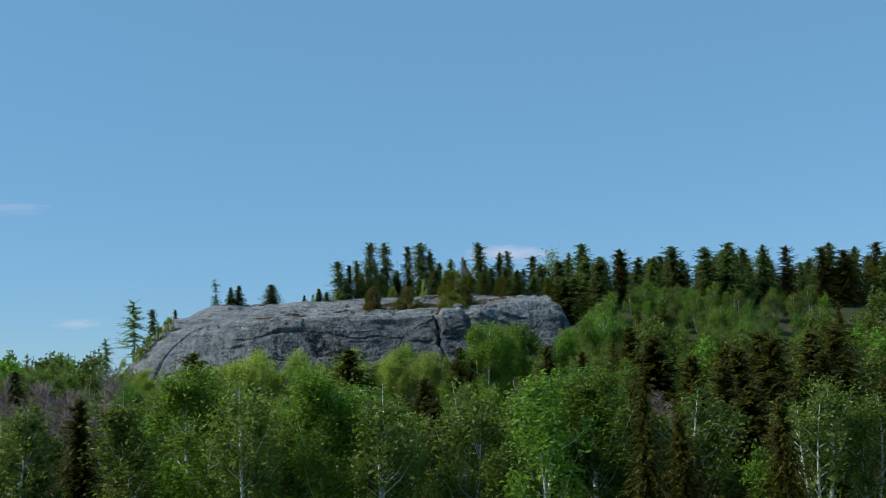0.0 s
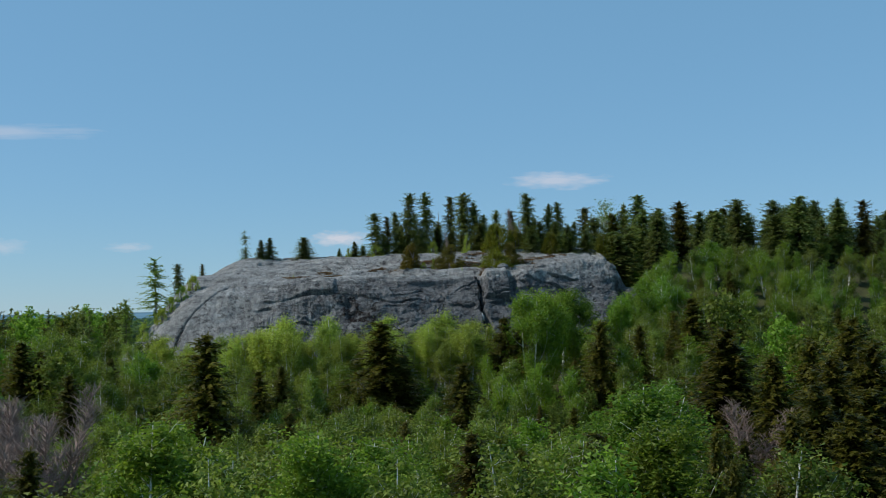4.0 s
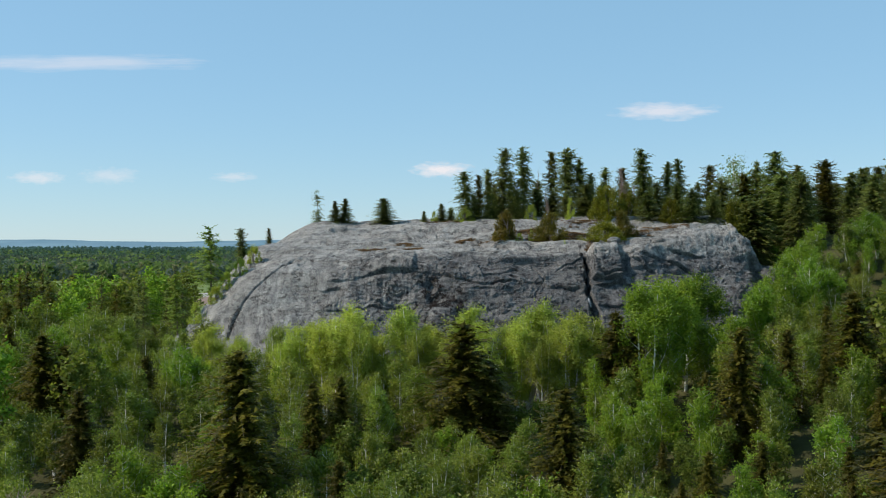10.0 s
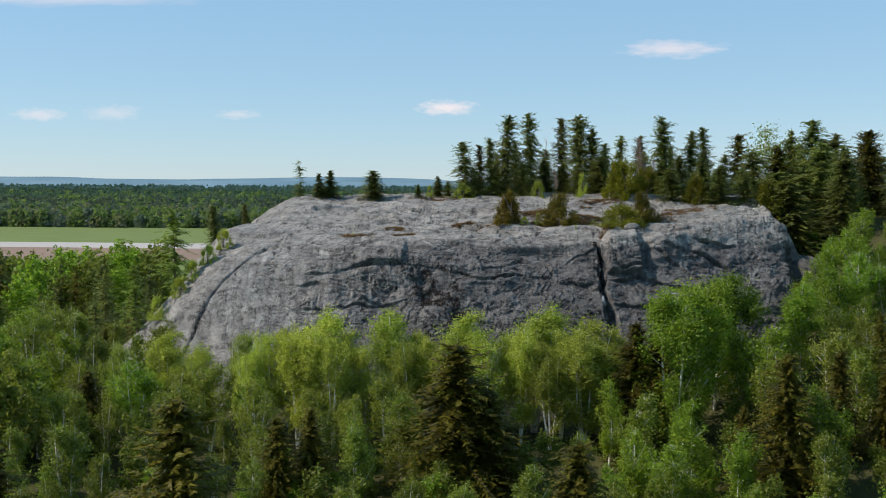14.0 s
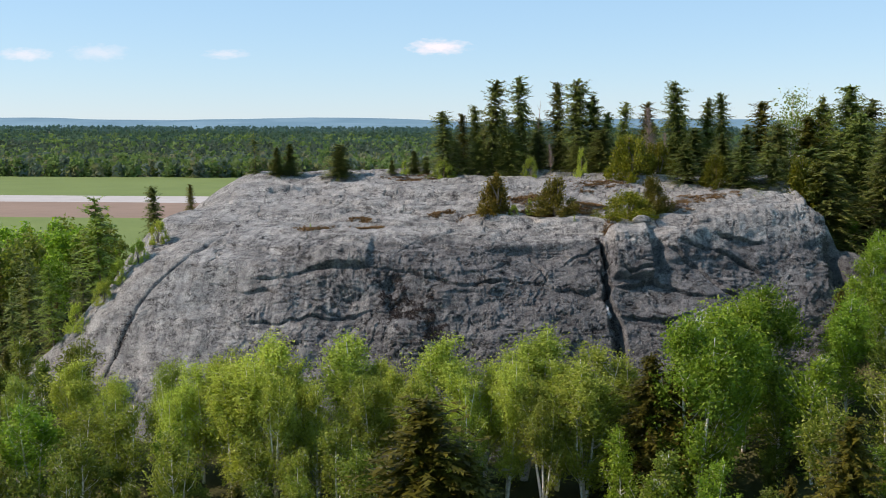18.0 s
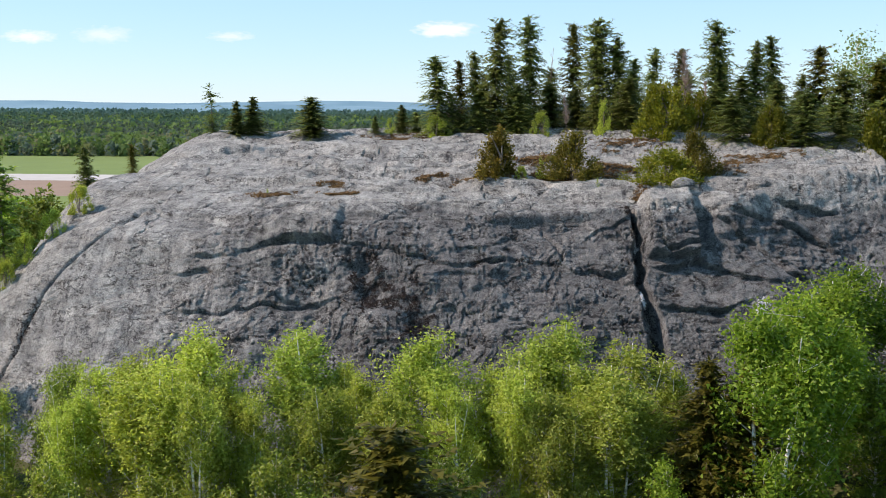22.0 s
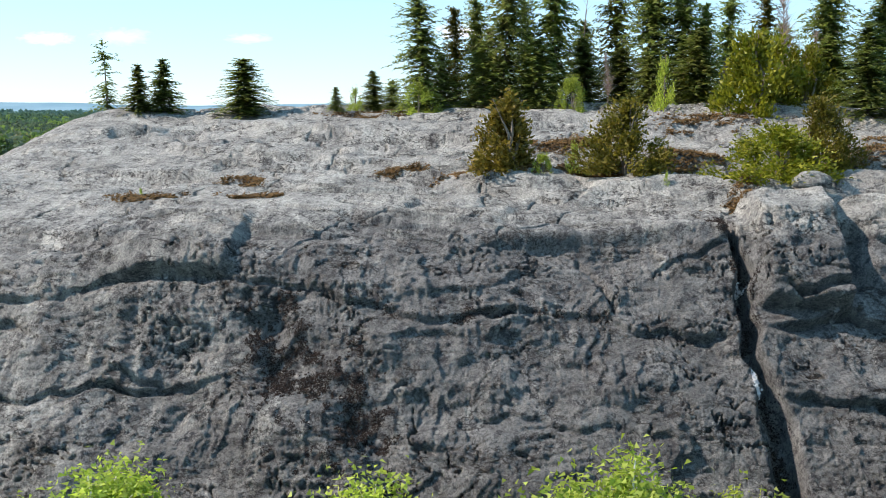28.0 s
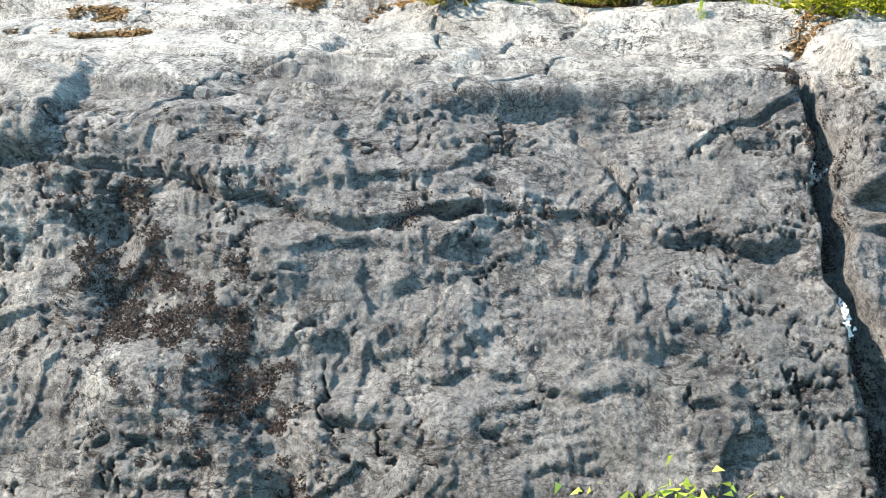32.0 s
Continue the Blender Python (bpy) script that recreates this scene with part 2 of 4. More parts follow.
# distance haze put into the needle colours, bluer with each farther band
M_FARHAZE = [leafy("hazed_conifer_needles", a, b, c, 0.4, 1.0) for a, b, c in (((0.108, 0.152, 0.122), (0.124, 0.170, 0.136), (0.140, 0.188, 0.150)),
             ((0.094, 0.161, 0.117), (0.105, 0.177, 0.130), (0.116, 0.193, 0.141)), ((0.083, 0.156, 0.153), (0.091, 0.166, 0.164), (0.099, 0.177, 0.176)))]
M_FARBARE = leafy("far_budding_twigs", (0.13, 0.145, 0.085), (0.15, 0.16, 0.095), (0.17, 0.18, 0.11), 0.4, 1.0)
M_BIRCHBARK = bark("birch_bark", (0.78, 0.76, 0.71), (0.22, 0.19, 0.17), 3.0)
M_BARK = bark("grey_brown_bark", (0.20, 0.165, 0.13), (0.08, 0.065, 0.05), 9.0)
M_DEADWOOD = bark("weathered_dead_wood", (0.29, 0.215, 0.18), (0.15, 0.11, 0.09), 9.0)


# ---- shape helpers ----
def smin(a, b, k):
    h = np.clip(0.5 + 0.5 * (b - a) / k, 0, 1)
    return b + (a - b) * h - k * h * (1 - h)


def sstep(a, b, v):
    t = np.clip((v - a) / (b - a), 0, 1)
    return t * t * (3 - 2 * t)


def hashed(i, j, k, seed):
    n = (i * 374761393 + j * 668265263 + k * 1440662683 + seed * 974711) & 0x7FFFFFFF
    n = ((n ^ (n >> 13)) * 1274126177) & 0x7FFFFFFF
    n = ((n ^ (n >> 15)) * 285613) & 0x7FFFFFFF
    return ((n >> 5) & 0xFFFF) / 65535.0


def vnoise(x, y, z, seed=0):
    """Smooth noise from -1 to 1 on arrays."""
    i, j, k = np.floor(x).astype(np.int64), np.floor(y).astype(np.int64), np.floor(z).astype(np.int64)
    u, v, w = x - i, y - j, z - k
    u, v, w = u * u * (3 - 2 * u), v * v * (3 - 2 * v), w * w * (3 - 2 * w)
    out = 0
    for a in (0, 1):
        for b in (0, 1):
            for c in (0, 1):
                out = out + hashed(i + a, j + b, k + c, seed) * (u if a else 1 - u) * (v if b else 1 - v) * (w if c else 1 - w)
    return out * 2 - 1


def fbm(x, y, z, octaves=4, seed=0, gain=0.5):
    out, amp = 0, 1.0
    for o in range(octaves):
        out = out + amp * vnoise(x * 2**o, y * 2**o, z * 2**o, seed + o * 17)
        amp *= gain
    return out


def lumps(x, y, z, octaves=4, seed=0, gain=0.5):
    """Rounded lumps with sharp creases between them."""
    out, amp = 0, 1.0
    for o in range(octaves):
        out = out + amp * (2.6 * np.abs(vnoise(x * 2**o, y * 2**o, z * 2**o, seed + o * 17)) - 0.7)
        amp *= gain
    return out


def along(px, pz, line):
    """Distance to a line of points, and which side above or below it."""
    best, side = np.full(px.shape, 99.0), np.zeros(px.shape)
    for (ax, az), (bx, bz) in zip(line, line[1:]):
        ux, uz = bx - ax, bz - az
        t = np.clip(((px - ax) * ux + (pz - az) * uz) / (ux * ux + uz * uz), 0, 1)
        d = np.hypot(px - ax - t * ux, pz - az - t * uz)
        s = np.sign(ux * (pz - az) - uz * (px - ax))
        side = np.where(d < best, s, side)
        best = np.minimum(best, d)
    return best, side


def unit(v):
    return v / np.maximum(np.linalg.norm(v, axis=-1, keepdims=True), 1e-6)


def mesh_of(name, verts, faces, material, smooth=False):
    me = bpy.data.meshes.new(name)
    me.from_pydata(verts, [], faces)
    me.materials.append(material)
    if smooth:
        me.shade_smooth()
    return me


def quads_mesh(name, verts, material, n=3):
    """A mesh of loose n-sided leaves out of an array of corners."""
    verts = np.asarray(verts, dtype=np.float32).reshape(-1, 3)
    count = len(verts) // n
    me = bpy.data.meshes.new(name)
    me.vertices.add(len(verts))
    me.vertices.foreach_set("co", verts.ravel())
    me.loops.add(count * n)
    me.loops.foreach_set("vertex_index", np.arange(count * n, dtype=np.int32))
    me.polygons.add(count)
    me.polygons.foreach_set("loop_start", np.arange(0, count * n, n, dtype=np.int32))
    me.polygons.foreach_set("loop_total", np.full(count, n, dtype=np.int32))
    me.materials.append(material)
    me.update()
    return me


def grid_mesh(name, X, Y, Z, material):
    ny, nx = X.shape
    me = bpy.data.meshes.new(name)
    co = np.stack([X, Y, Z], -1).reshape(-1, 3).astype(np.float32)
    me.vertices.add(len(co))
    me.vertices.foreach_set("co", co.ravel())
    idx = np.arange(ny * nx, dtype=np.int32).reshape(ny, nx)
    f = np.stack([idx[:-1, :-1], idx[:-1, 1:], idx[1:, 1:], idx[1:, :-1]], -1).reshape(-1, 4)
    me.loops.add(f.size)
    me.loops.foreach_set("vertex_index", f.ravel())
    me.polygons.add(len(f))
    me.polygons.foreach_set("loop_start", np.arange(0, f.size, 4, dtype=np.int32))
    me.polygons.foreach_set("loop_total", np.full(len(f), 4, dtype=np.int32))
    me.materials.append(material)
    me.update()
    me.shade_smooth()
    return me


def part(name, me, parent, label=""):
    ob = new(name, me)
    ob.parent = parent
    return tagged(ob, label)


def tube(points, radii, sides=6):
    """Corners and faces of a bent, tapering stem through points."""
    verts, faces = [], []
    for n, (p, r) in enumerate(zip(points, radii)):
        d = Vector(points[min(n + 1, len(points) - 1)]) - Vector(points[max(n - 1, 0)])
        q = d.to_track_quat("Z", "Y")
        for s in range(sides):
            a = 2 * math.pi * s / sides
            verts.append(tuple(Vector(p) + q @ Vector((r * math.cos(a), r * math.sin(a), 0))))
    for n in range(len(points) - 1):
        for s in range(sides):
            a, b = n * sides + s, n * sides + (s + 1) % sides
            faces.append((a, b, b + sides, a + sides))
    return verts, faces


def join(pieces):
    verts, faces = [], []
    for v, f in pieces:
        k = len(verts)
        verts += v
        faces += [tuple(i + k for i in g) for g in f]
    return verts, faces


# ---- the ground, one sheet to the horizon ----
def ground_height(x, y):
    x, y = np.asarray(x, float), np.asarray(y, float)
    z = np.interp(y, [-300, -55, -35, -10, 5, 30, 45, 58, 67, 75, 110, 160], [-3, -1.2, -3.4, -5.2, -6.6, -6.6, -4.6, -3.0, -0.8, 0.0, -1.0, -6.0])
    z = z + 9.5 * sstep(20, 36, x) * sstep(52, 88, y) * (1 - sstep(190, 300, y)) + 2.5 * sstep(8, 30, x) * sstep(0, 40, y) * (1 - sstep(190, 300, y))
    z = z + (-3.0 - 3.0 * sstep(105, 150, y) - z) * sstep(-22, -45, x) * sstep(30, 75, y)
    far = sstep(140, 220, np.hypot(x, y - 40))
    z = z * (1 - far) - 6.0 * far
    return z + 0.25 * vnoise(x / 6, y / 6, 0 * x, 5) * (1 - far)


def dome_height(x, y):
    """Height of the bare rock dome, before its relief."""
    top = 9.3 + 0.25 * (y - 72) + 0.05 * x
    top = smin(top, 12.9 + 0.01 * x + 0 * y, 1.2)
    ys = 70.0 + 0.34 * np.maximum(x - 13, 0) + 0.012 * np.maximum(-x - 6, 0) ** 2
    face = 8.9 + 1.2 * (y - ys)
    z = smin(top, face, 0.5)
    left = 10.7 + 1.0 * (x + 17.3) + 0.15 * (y - 67)
    z = smin(z, left, 3.0)
    right = -smin(1.7 * (x - 25.4) - 10.9, 0.3 * (x - 27.0) - 8.3, 0.6)
    z = smin(z, right, 0.8)
    hump = 10.1 - 3.4 * ((x + 20.2) / 3.7) ** 2 - 3.0 * ((y - 81) / 7) ** 2
    z = -smin(-z, -hump, 1.2)
    back = 12.6 - 0.42 * (y - 97 - 10 * sstep(-8, 4, x))
    return smin(z, back, 2.0)


def spaced(stops):
    out = []
    for (a, b, step) in stops:
        out.append(np.arange(a, b, step))
    return np.concatenate(out)


gx = spaced([(-4500, -400, 300), (-400, -120, 20), (-120, 120, 2.5), (120, 400, 20), (400, 4501, 300)])
gy = spaced([(-1500, -200, 100), (-200, -80, 12), (-80, 200, 2.5), (200, 600, 20), (600, 4501, 260)])
GX, GY = np.meshgrid(gx, gy)
ground = tagged(new("ground", grid_mesh("ground", GX, GY, ground_height(GX, GY), M_FOREST)), "mossy forest floor of brown soil and grass", "ground", kind="structure")

# ---- the rock dome ----
CHIMNEY = [(10.2, 9.6), (10.6, 8.3), (10.35, 7.9), (10.65, 6.9), (10.45, 6.2), (10.8, 5.1), (11.0, 4.4), (11.1, 2.5)]
LEDGES = [  # line of (x, z), depth, width
    ([(-0.84, 7.04), (0.95, 6.7), (2.83, 6.9), (5.0, 7.05), (6.4, 6.96), (7.8, 6.7), (9.9, 6.65)], 0.42, 0.30),
    ([(-12.0, 7.1), (-10.1, 7.35), (-8.2, 7.8), (-6.7, 7.86), (-5.0, 7.74), (-3.9, 7.56), (-2.1, 7.4), (-0.8, 6.95)], 0.34, 0.22),
    ([(-12.5, 4.6), (-9.2, 4.83), (-8.4, 5.13), (-6.3, 5.16), (-3.5, 5.4)], 0.28, 0.22),
    ([(7.9, 8.3), (8.6, 8.63), (9.4, 8.9), (10.3, 9.35)], 0.15, 0.16),
    ([(2.5, 4.4), (3.6, 4.53), (5.0, 4.23), (6.7, 4.25), (8.0, 4.1)], 0.22, 0.2),
    ([(-14.4, 6.3), (-11.5, 6.57), (-9.6, 5.86), (-6.4, 5.3)], 0.22, 0.2),
    ([(11.2, 7.0), (13.6, 7.3), (15.7, 6.3), (17.4, 5.8)], 0.5, 0.28),
    ([(15.6, 9.3), (17.6, 9.0), (19.6, 8.2), (21.0, 7.2)], 0.45, 0.22),
    ([(18.2, 9.9), (19.4, 9.4), (21.4, 9.2)], 0.4, 0.2),
    ([(11.4, 5.2), (14.0, 4.9), (15.9, 5.25)], 0.32, 0.25),
    ([(14.7, 9.1), (16.6, 7.97), (17.9, 6.5), (18.9, 5.9)], 0.6, 0.24),
    ([(11.3, 7.9), (12.4, 7.6), (13.6, 8.0)], 0.3, 0.16),
    ([(5.6, 8.6), (6.3, 7.9), (6.6, 7.2)], 0.2, 0.13),
    ([(3.4, 9.55), (4.4, 9.7), (5.2, 9.9)], 0.22, 0.2),
    ([(26.4, 8.6), (26.7, 6.5), (26.9, 3.0)], 1.3, 0.8),
]
SLAB_CRACK = [(-15.0, 9.6), (-17.3, 8.3), (-19.3, 6.1), (-20.6, 3.5), (-21.3, 1.0)]


def rock_points():
    xs = spaced([(-36, -16, 0.10), (-16, -8, 0.06), (-8, 14, 0.038), (14, 26, 0.075), (26, 44, 0.25)])
    ys = spaced([(57, 63, 0.14), (63, 73, 0.032), (73, 80, 0.08), (80, 90, 0.16), (90, 114, 0.4)])
    X, Y = np.meshgrid(xs, ys)
    Z = dome_height(X, Y)
    gyz, gxz = np.gradient(Z, ys, xs)
    nz = 1 / np.sqrt(1 + gxz**2 + gyz**2)
    N = np.stack([-gxz * nz, -gyz * nz, nz], -1)
    steep = sstep(0.93, 0.78, nz)
    smooth_side = sstep(-9, -15, X)
    rough = steep * (1 - 0.7 * smooth_side)
    d = 0.45 * fbm(X / 6, Y / 6, Z / 6, 3, 11) * (0.45 + 0.55 * steep)
    d += (0.06 + 0.16 * rough) * fbm(X / 2.2, Y / 2.2, Z / 1.5, 3, 31)
    w1, w2 = fbm(X / 2.4, Y / 2.4, Z / 1.6, 5, 51, 0.55), fbm(X / 2.4, Y / 2.4, Z / 1.6, 5, 52, 0.55)
    fine1, fine2 = lumps(X / 0.9 + 0.2 * w1, Y / 0.9, Z / 0.5 + 0.2 * w2, 4, 81, 0.6), lumps(X / 0.24, Y / 0.24, Z / 0.17, 2, 91, 0.7)

    def patch(size, seed, low=-0.1, high=0.5):
        return sstep(low, high, vnoise(X / size, Y / size, Z / (0.7 * size), seed))

    def shelf(u):
        """Stands out just above each line and falls back towards the next one up."""
        fr = u - np.floor(u)
        return (1 - fr) ** 2 * sstep(0, 0.07, fr)

    def scarp(u):
        fr = u - np.floor(u)
        return fr**2 * sstep(1, 0.93, fr)

    # beds that overhang, upright partings that face away from the sun, then knobs and grain
    d += rough * 0.12 * patch(3.0, 121, 0.0, 0.5) * shelf((Z - 0.05 * X + 0.60 * w1) / 1.25)
    d += rough * 0.08 * patch(1.7, 123, 0.15, 0.6) * shelf((Z + 0.10 * X + 0.34 * w2) / 0.46)
    d += rough * 0.05 * patch(1.1, 124, 0.1, 0.6) * shelf((Z - 0.15 * X + 0.20 * w1) / 0.20)
    d += rough * 0.15 * patch(2.6, 125, 0.1, 0.6) * scarp((X + 0.35 * Z + 1.0 * w2) / 1.9)
    d += rough * 0.09 * patch(1.5, 126, 0.1, 0.6) * scarp((X - 0.3 * Z + 0.6 * w1) / 0.66)
    d += rough * 0.045 * patch(0.9, 127, 0.1, 0.6) * scarp((X + 0.5 * Z + 0.35 * w2) / 0.27)
    crease = np.abs(fbm(X / 1.5, Y / 1.5, Z / 0.7, 4, 85, 0.6))
    d -= 0.32 * rough * (1 - sstep(0.0, 0.05, crease)) * patch(2.0, 128)
    slit = np.abs(fbm(X / 1.1 + 0.3 * w2, Y / 1.1, Z / 0.42, 3, 86, 0.55))
    d -= 0.25 * rough * (1 - sstep(0.0, 0.06, slit)) * patch(1.2, 133, 0.2, 0.5)
    d += rough * 0.10 * fbm(X / 1.3, Y / 1.3, Z / 0.8, 2, 141)
    d += (0.044 * rough * (0.25 + 1.1 * patch(1.8, 129, -0.2, 0.6)) + 0.006) * fine1
    d += (0.018 * rough + 0.004) * fine2
    # shallow benches and dips along the bare top
    flat = 1 - steep
    step1 = fbm((X - 0.5 * Y) / 7, (Y + 0.25 * X) / 1.7, 0 * X, 4, 101, 0.55)
    step2 = fbm((X - 0.4 * Y) / 3.0, (Y + 0.3 * X) / 0.8, 0 * X, 4, 105, 0.6)
    d += flat * (0.15 * np.tanh(9 * (step1 - 0.10)) + 0.12 * np.tanh(9 * (step1 + 0.45))) * (1 - 0.55 * smooth_side)
    d += flat * 0.05 * np.tanh(8 * (step2 - 0.25)) * (1 - 0.6 * smooth_side)
    part_line = np.abs(fbm(X / 6 + Y / 9, Y / 3.5 - X / 9, 0 * X, 4, 108, 0.55))
    d -= flat * 0.22 * (1 - sstep(0.0, 0.045, part_line))
    part_two = np.abs(fbm(X / 3.2 - Y / 5, Y / 1.6 + X / 7, 0 * X, 4, 118, 0.55))
    d -= flat * 0.13 * (1 - sstep(0.0, 0.035, part_two)) * sstep(-0.1, 0.3, vnoise(X / 4, Y / 4, 0 * X, 119))
    dist, side = along(X, Y, [(-14.2, 85.0), (-12.8, 85.2), (-12.0, 85.8), (-10.4, 86.0)])
    d -= 0.55 * np.exp(-((dist / 0.32) ** 2)) - 0.25 * np.exp(-((dist / 0.9) ** 2)) * (side > 0)
    # cracks and ledges, undercut below their lip
    front = sstep(75.5, 73, Y)
    wob = 0.13 * fbm(X / 0.8, Z / 0.8, 0 * X, 2, 111)
    for line, depth, width in LEDGES:
        lx, lz = np.array([p[0] for p in line]), np.array([p[1] for p in line])
        if np.all(np.diff(lx) > 0) and lx[-1] - lx[0] > 1.2 * abs(lz[-1] - lz[0]):
            s = Z + wob - np.interp(X, lx, lz)
            up = sstep(-0.045, 0.045, s)
            ends = sstep(lx[0] - 0.5, lx[0] + 0.6, X) * sstep(lx[-1] + 0.5, lx[-1] - 0.6, X)
            ends = ends * (0.65 + 0.45 * vnoise(X / 1.1, 0 * X, 0 * X, 131))
            d += front * ends * depth * (0.48 * np.exp(-np.maximum(s, 0) / 0.8) * up - 0.75 * np.exp(np.minimum(s, 0) / (0.08 + 0.35 * width)) * (1 - up))
            broken = 0.06 + 0.94 * sstep(-0.2, 0.5, fbm(X / 1.2 + 5 * lz[0], 0 * X, 0 * X, 2, 135))
            d -= front * ends * broken * (0.16 + 0.5 * depth) * np.exp(-(((s + 0.075) / 0.062) ** 2))
        else:
            dist, side = along(X + wob, Z, line)
            d -= front * 1.3 * depth * np.exp(-((dist / (0.75 * width)) ** 2))
    dist, side = along(X + wob, Z, CHIMNEY)
    wide = 0.12 + 0.045 * np.maximum(9.3 - Z, 0)
    d -= front * (0.95 * np.exp(-((dist / wide) ** 4)))
    # the tall block beside the chimney stands proud
    blk = sstep(10.7, 11.2, X) * sstep(13.7, 13.3, X) * sstep(7.35, 7.55, Z) * sstep(10.6, 9.9, Z) * front
    d += 0.75 * blk
    d -= 0.45 * sstep(13.5, 13.8, X) * sstep(14.6, 14.1, X) * sstep(7.6, 8.3, Z) * front * sstep(9.8, 9.4, Z)
    # a broken step in the upper left of the face
    d += 0.40 * sstep(-4.6, -5.0, X) * sstep(-9.5, -6.5, X) * sstep(7.7, 7.95, Z) * sstep(9.2, 8.8, Z) * front
    # dark recess in the middle
    dist, side = along(X + wob, Z, [(-3.4, 6.6), (-2.9, 5.4), (-1.1, 4.87), (0.15, 3.58), (0.6, 2.0)])
    d -= front * 0.42 * np.exp(-((dist / 0.5) ** 2))
    # the long parting in the smooth flank
    dist, side = along(X + 0.5 * wob, Z, SLAB_CRACK)
    d -= sstep(79, 76, Y) * (0.30 * np.exp(-((dist / 0.14) ** 2)) - 0.16 * np.exp(-((dist / 0.7) ** 2)) * (side > 0))
    return X + N[..., 0] * d, Y + N[..., 1] * d, Z + N[..., 2] * d, X, Y, N


RX, RY, RZ, PX, PY, RN = rock_points()
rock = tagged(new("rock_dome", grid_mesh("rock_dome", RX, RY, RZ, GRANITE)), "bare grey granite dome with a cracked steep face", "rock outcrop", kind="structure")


def standing(x, y):
    """Height of the rock or the ground at a place."""
    return float(max(dome_height(np.array([x]), np.array([y]))[0], ground_height(np.array([x]), np.array([y]))[0]))


def crust(name, label, mask, material, size=0.10, lift=0.02, seed=1, category="moss", per=3):
    """Small tufts thick over the rock wherever mask is above zero, thinning out to its rim."""
    rng = np.random.default_rng(seed)
    jj, ii = np.nonzero(mask > rng.uniform(0, 0.25, mask.shape))
    if len(jj) == 0:
        return
    jj, ii = np.repeat(jj, per), np.repeat(ii, per)
    nrm = RN[jj, ii]
    cen = np.stack([RX[jj, ii], RY[jj, ii], RZ[jj, ii]], -1) + rng.normal(size=(len(jj), 3)) * size * 0.45 + nrm * lift
    a = unit(np.cross(nrm, rng.normal(size=nrm.shape)) + nrm * rng.uniform(-0.1, 0.5, (len(jj), 1)))
    b = unit(np.cross(a, nrm + 0.5 * rng.normal(size=nrm.shape)))
    s = size * rng.uniform(0.5, 1.3, (len(jj), 1))
    return tagged(new(name, quads_mesh(name, np.stack([cen - a * s * 0.5 + b * s * 0.4, cen + a * s * 0.6, cen - a * s * 0.4 - b * s * 0.45], 1), material)), label, category, kind="stuff")


def blob(x0, y0, rx, ry, seed, ragged=0.55):
    r = np.hypot((PX - x0) / rx, (PY - y0) / ry)
    return 0.85 - r + ragged * fbm(PX / 0.8, PY / 0.5, 0 * PX, 5, seed, 0.8)


for k, (x0, y0, rx, ry) in enumerate([(-9.4, 74.5, 1.3, 0.45), (-5.6, 74.3, 1.2, 0.3), (-6.2, 76.2, 0.8, 0.5), (3.2, 76.9, 1.8, 0.7), (6.6, 76.9, 2.3, 0.7), (9.6, 77.4, 1.6, 0.6), (-3.4, 88.0, 2.2, 1.6),
                                      (15.6, 76.6, 2.4, 0.6), (10.9, 73.2, 0.8, 0.4), (6.0, 79.5, 1.8, 0.8), (-0.5, 77.4, 1.0, 0.3), (18.5, 78.0, 2.0, 0.8), (11.5, 82.0, 2.2, 1.0)]):
    crust("moss_patch", "rust-brown moss and dry grass in a hollow of the granite", blob(x0, y0, rx, ry, 140 + k), M_MOSS, 0.10, 0.012, k, per=5)
face_side = sstep(73.5, 72, PY)
hgt = dome_height(PX, PY)
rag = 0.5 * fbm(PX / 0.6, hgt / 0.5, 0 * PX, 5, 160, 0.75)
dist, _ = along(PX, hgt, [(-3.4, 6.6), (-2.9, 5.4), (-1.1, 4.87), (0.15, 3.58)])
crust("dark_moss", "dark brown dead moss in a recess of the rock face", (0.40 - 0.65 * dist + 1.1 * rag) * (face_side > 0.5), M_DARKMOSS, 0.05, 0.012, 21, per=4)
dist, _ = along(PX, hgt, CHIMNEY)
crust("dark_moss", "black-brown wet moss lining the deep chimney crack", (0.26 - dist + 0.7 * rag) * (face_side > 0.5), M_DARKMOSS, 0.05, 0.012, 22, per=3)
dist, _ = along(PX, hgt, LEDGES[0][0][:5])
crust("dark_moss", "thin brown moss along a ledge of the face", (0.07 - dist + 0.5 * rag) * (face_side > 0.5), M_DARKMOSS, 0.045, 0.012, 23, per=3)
dist, _ = along(PX, hgt, [(-20.3, 4.0), (-21.0, 2.6), (-21.3, 1.2)])
crust("dark_moss", "reddish brown moss in the parting of the flank", (0.25 - dist + 0.5 * rag) * (PY < 74), M_DARKMOSS, 0.09, 0.015, 24, per=2)
M_QUARTZ = soil("white_quartz", (0.62, 0.61, 0.60), (0.75, 0.74, 0.73), (0.5, 0.5, 0.5), 2.0)
for k, (x0, z0, rx, rz) in enumerate([(16.2, 4.9, 0.35, 0.55), (10.45, 8.05, 0.16, 0.14), (10.5, 5.55, 0.2, 0.4)]):
    r = np.hypot((PX - x0 - 0.4 * (hgt - z0) * (k == 0)) / rx, (hgt - z0) / rz)
    crust("quartz_patch", "bright white quartz patch in the grey face", (1 - r + 0.6 * rag) * (face_side > 0.5), M_QUARTZ, 0.09, 0.012, 30 + k, "quartz", 3)


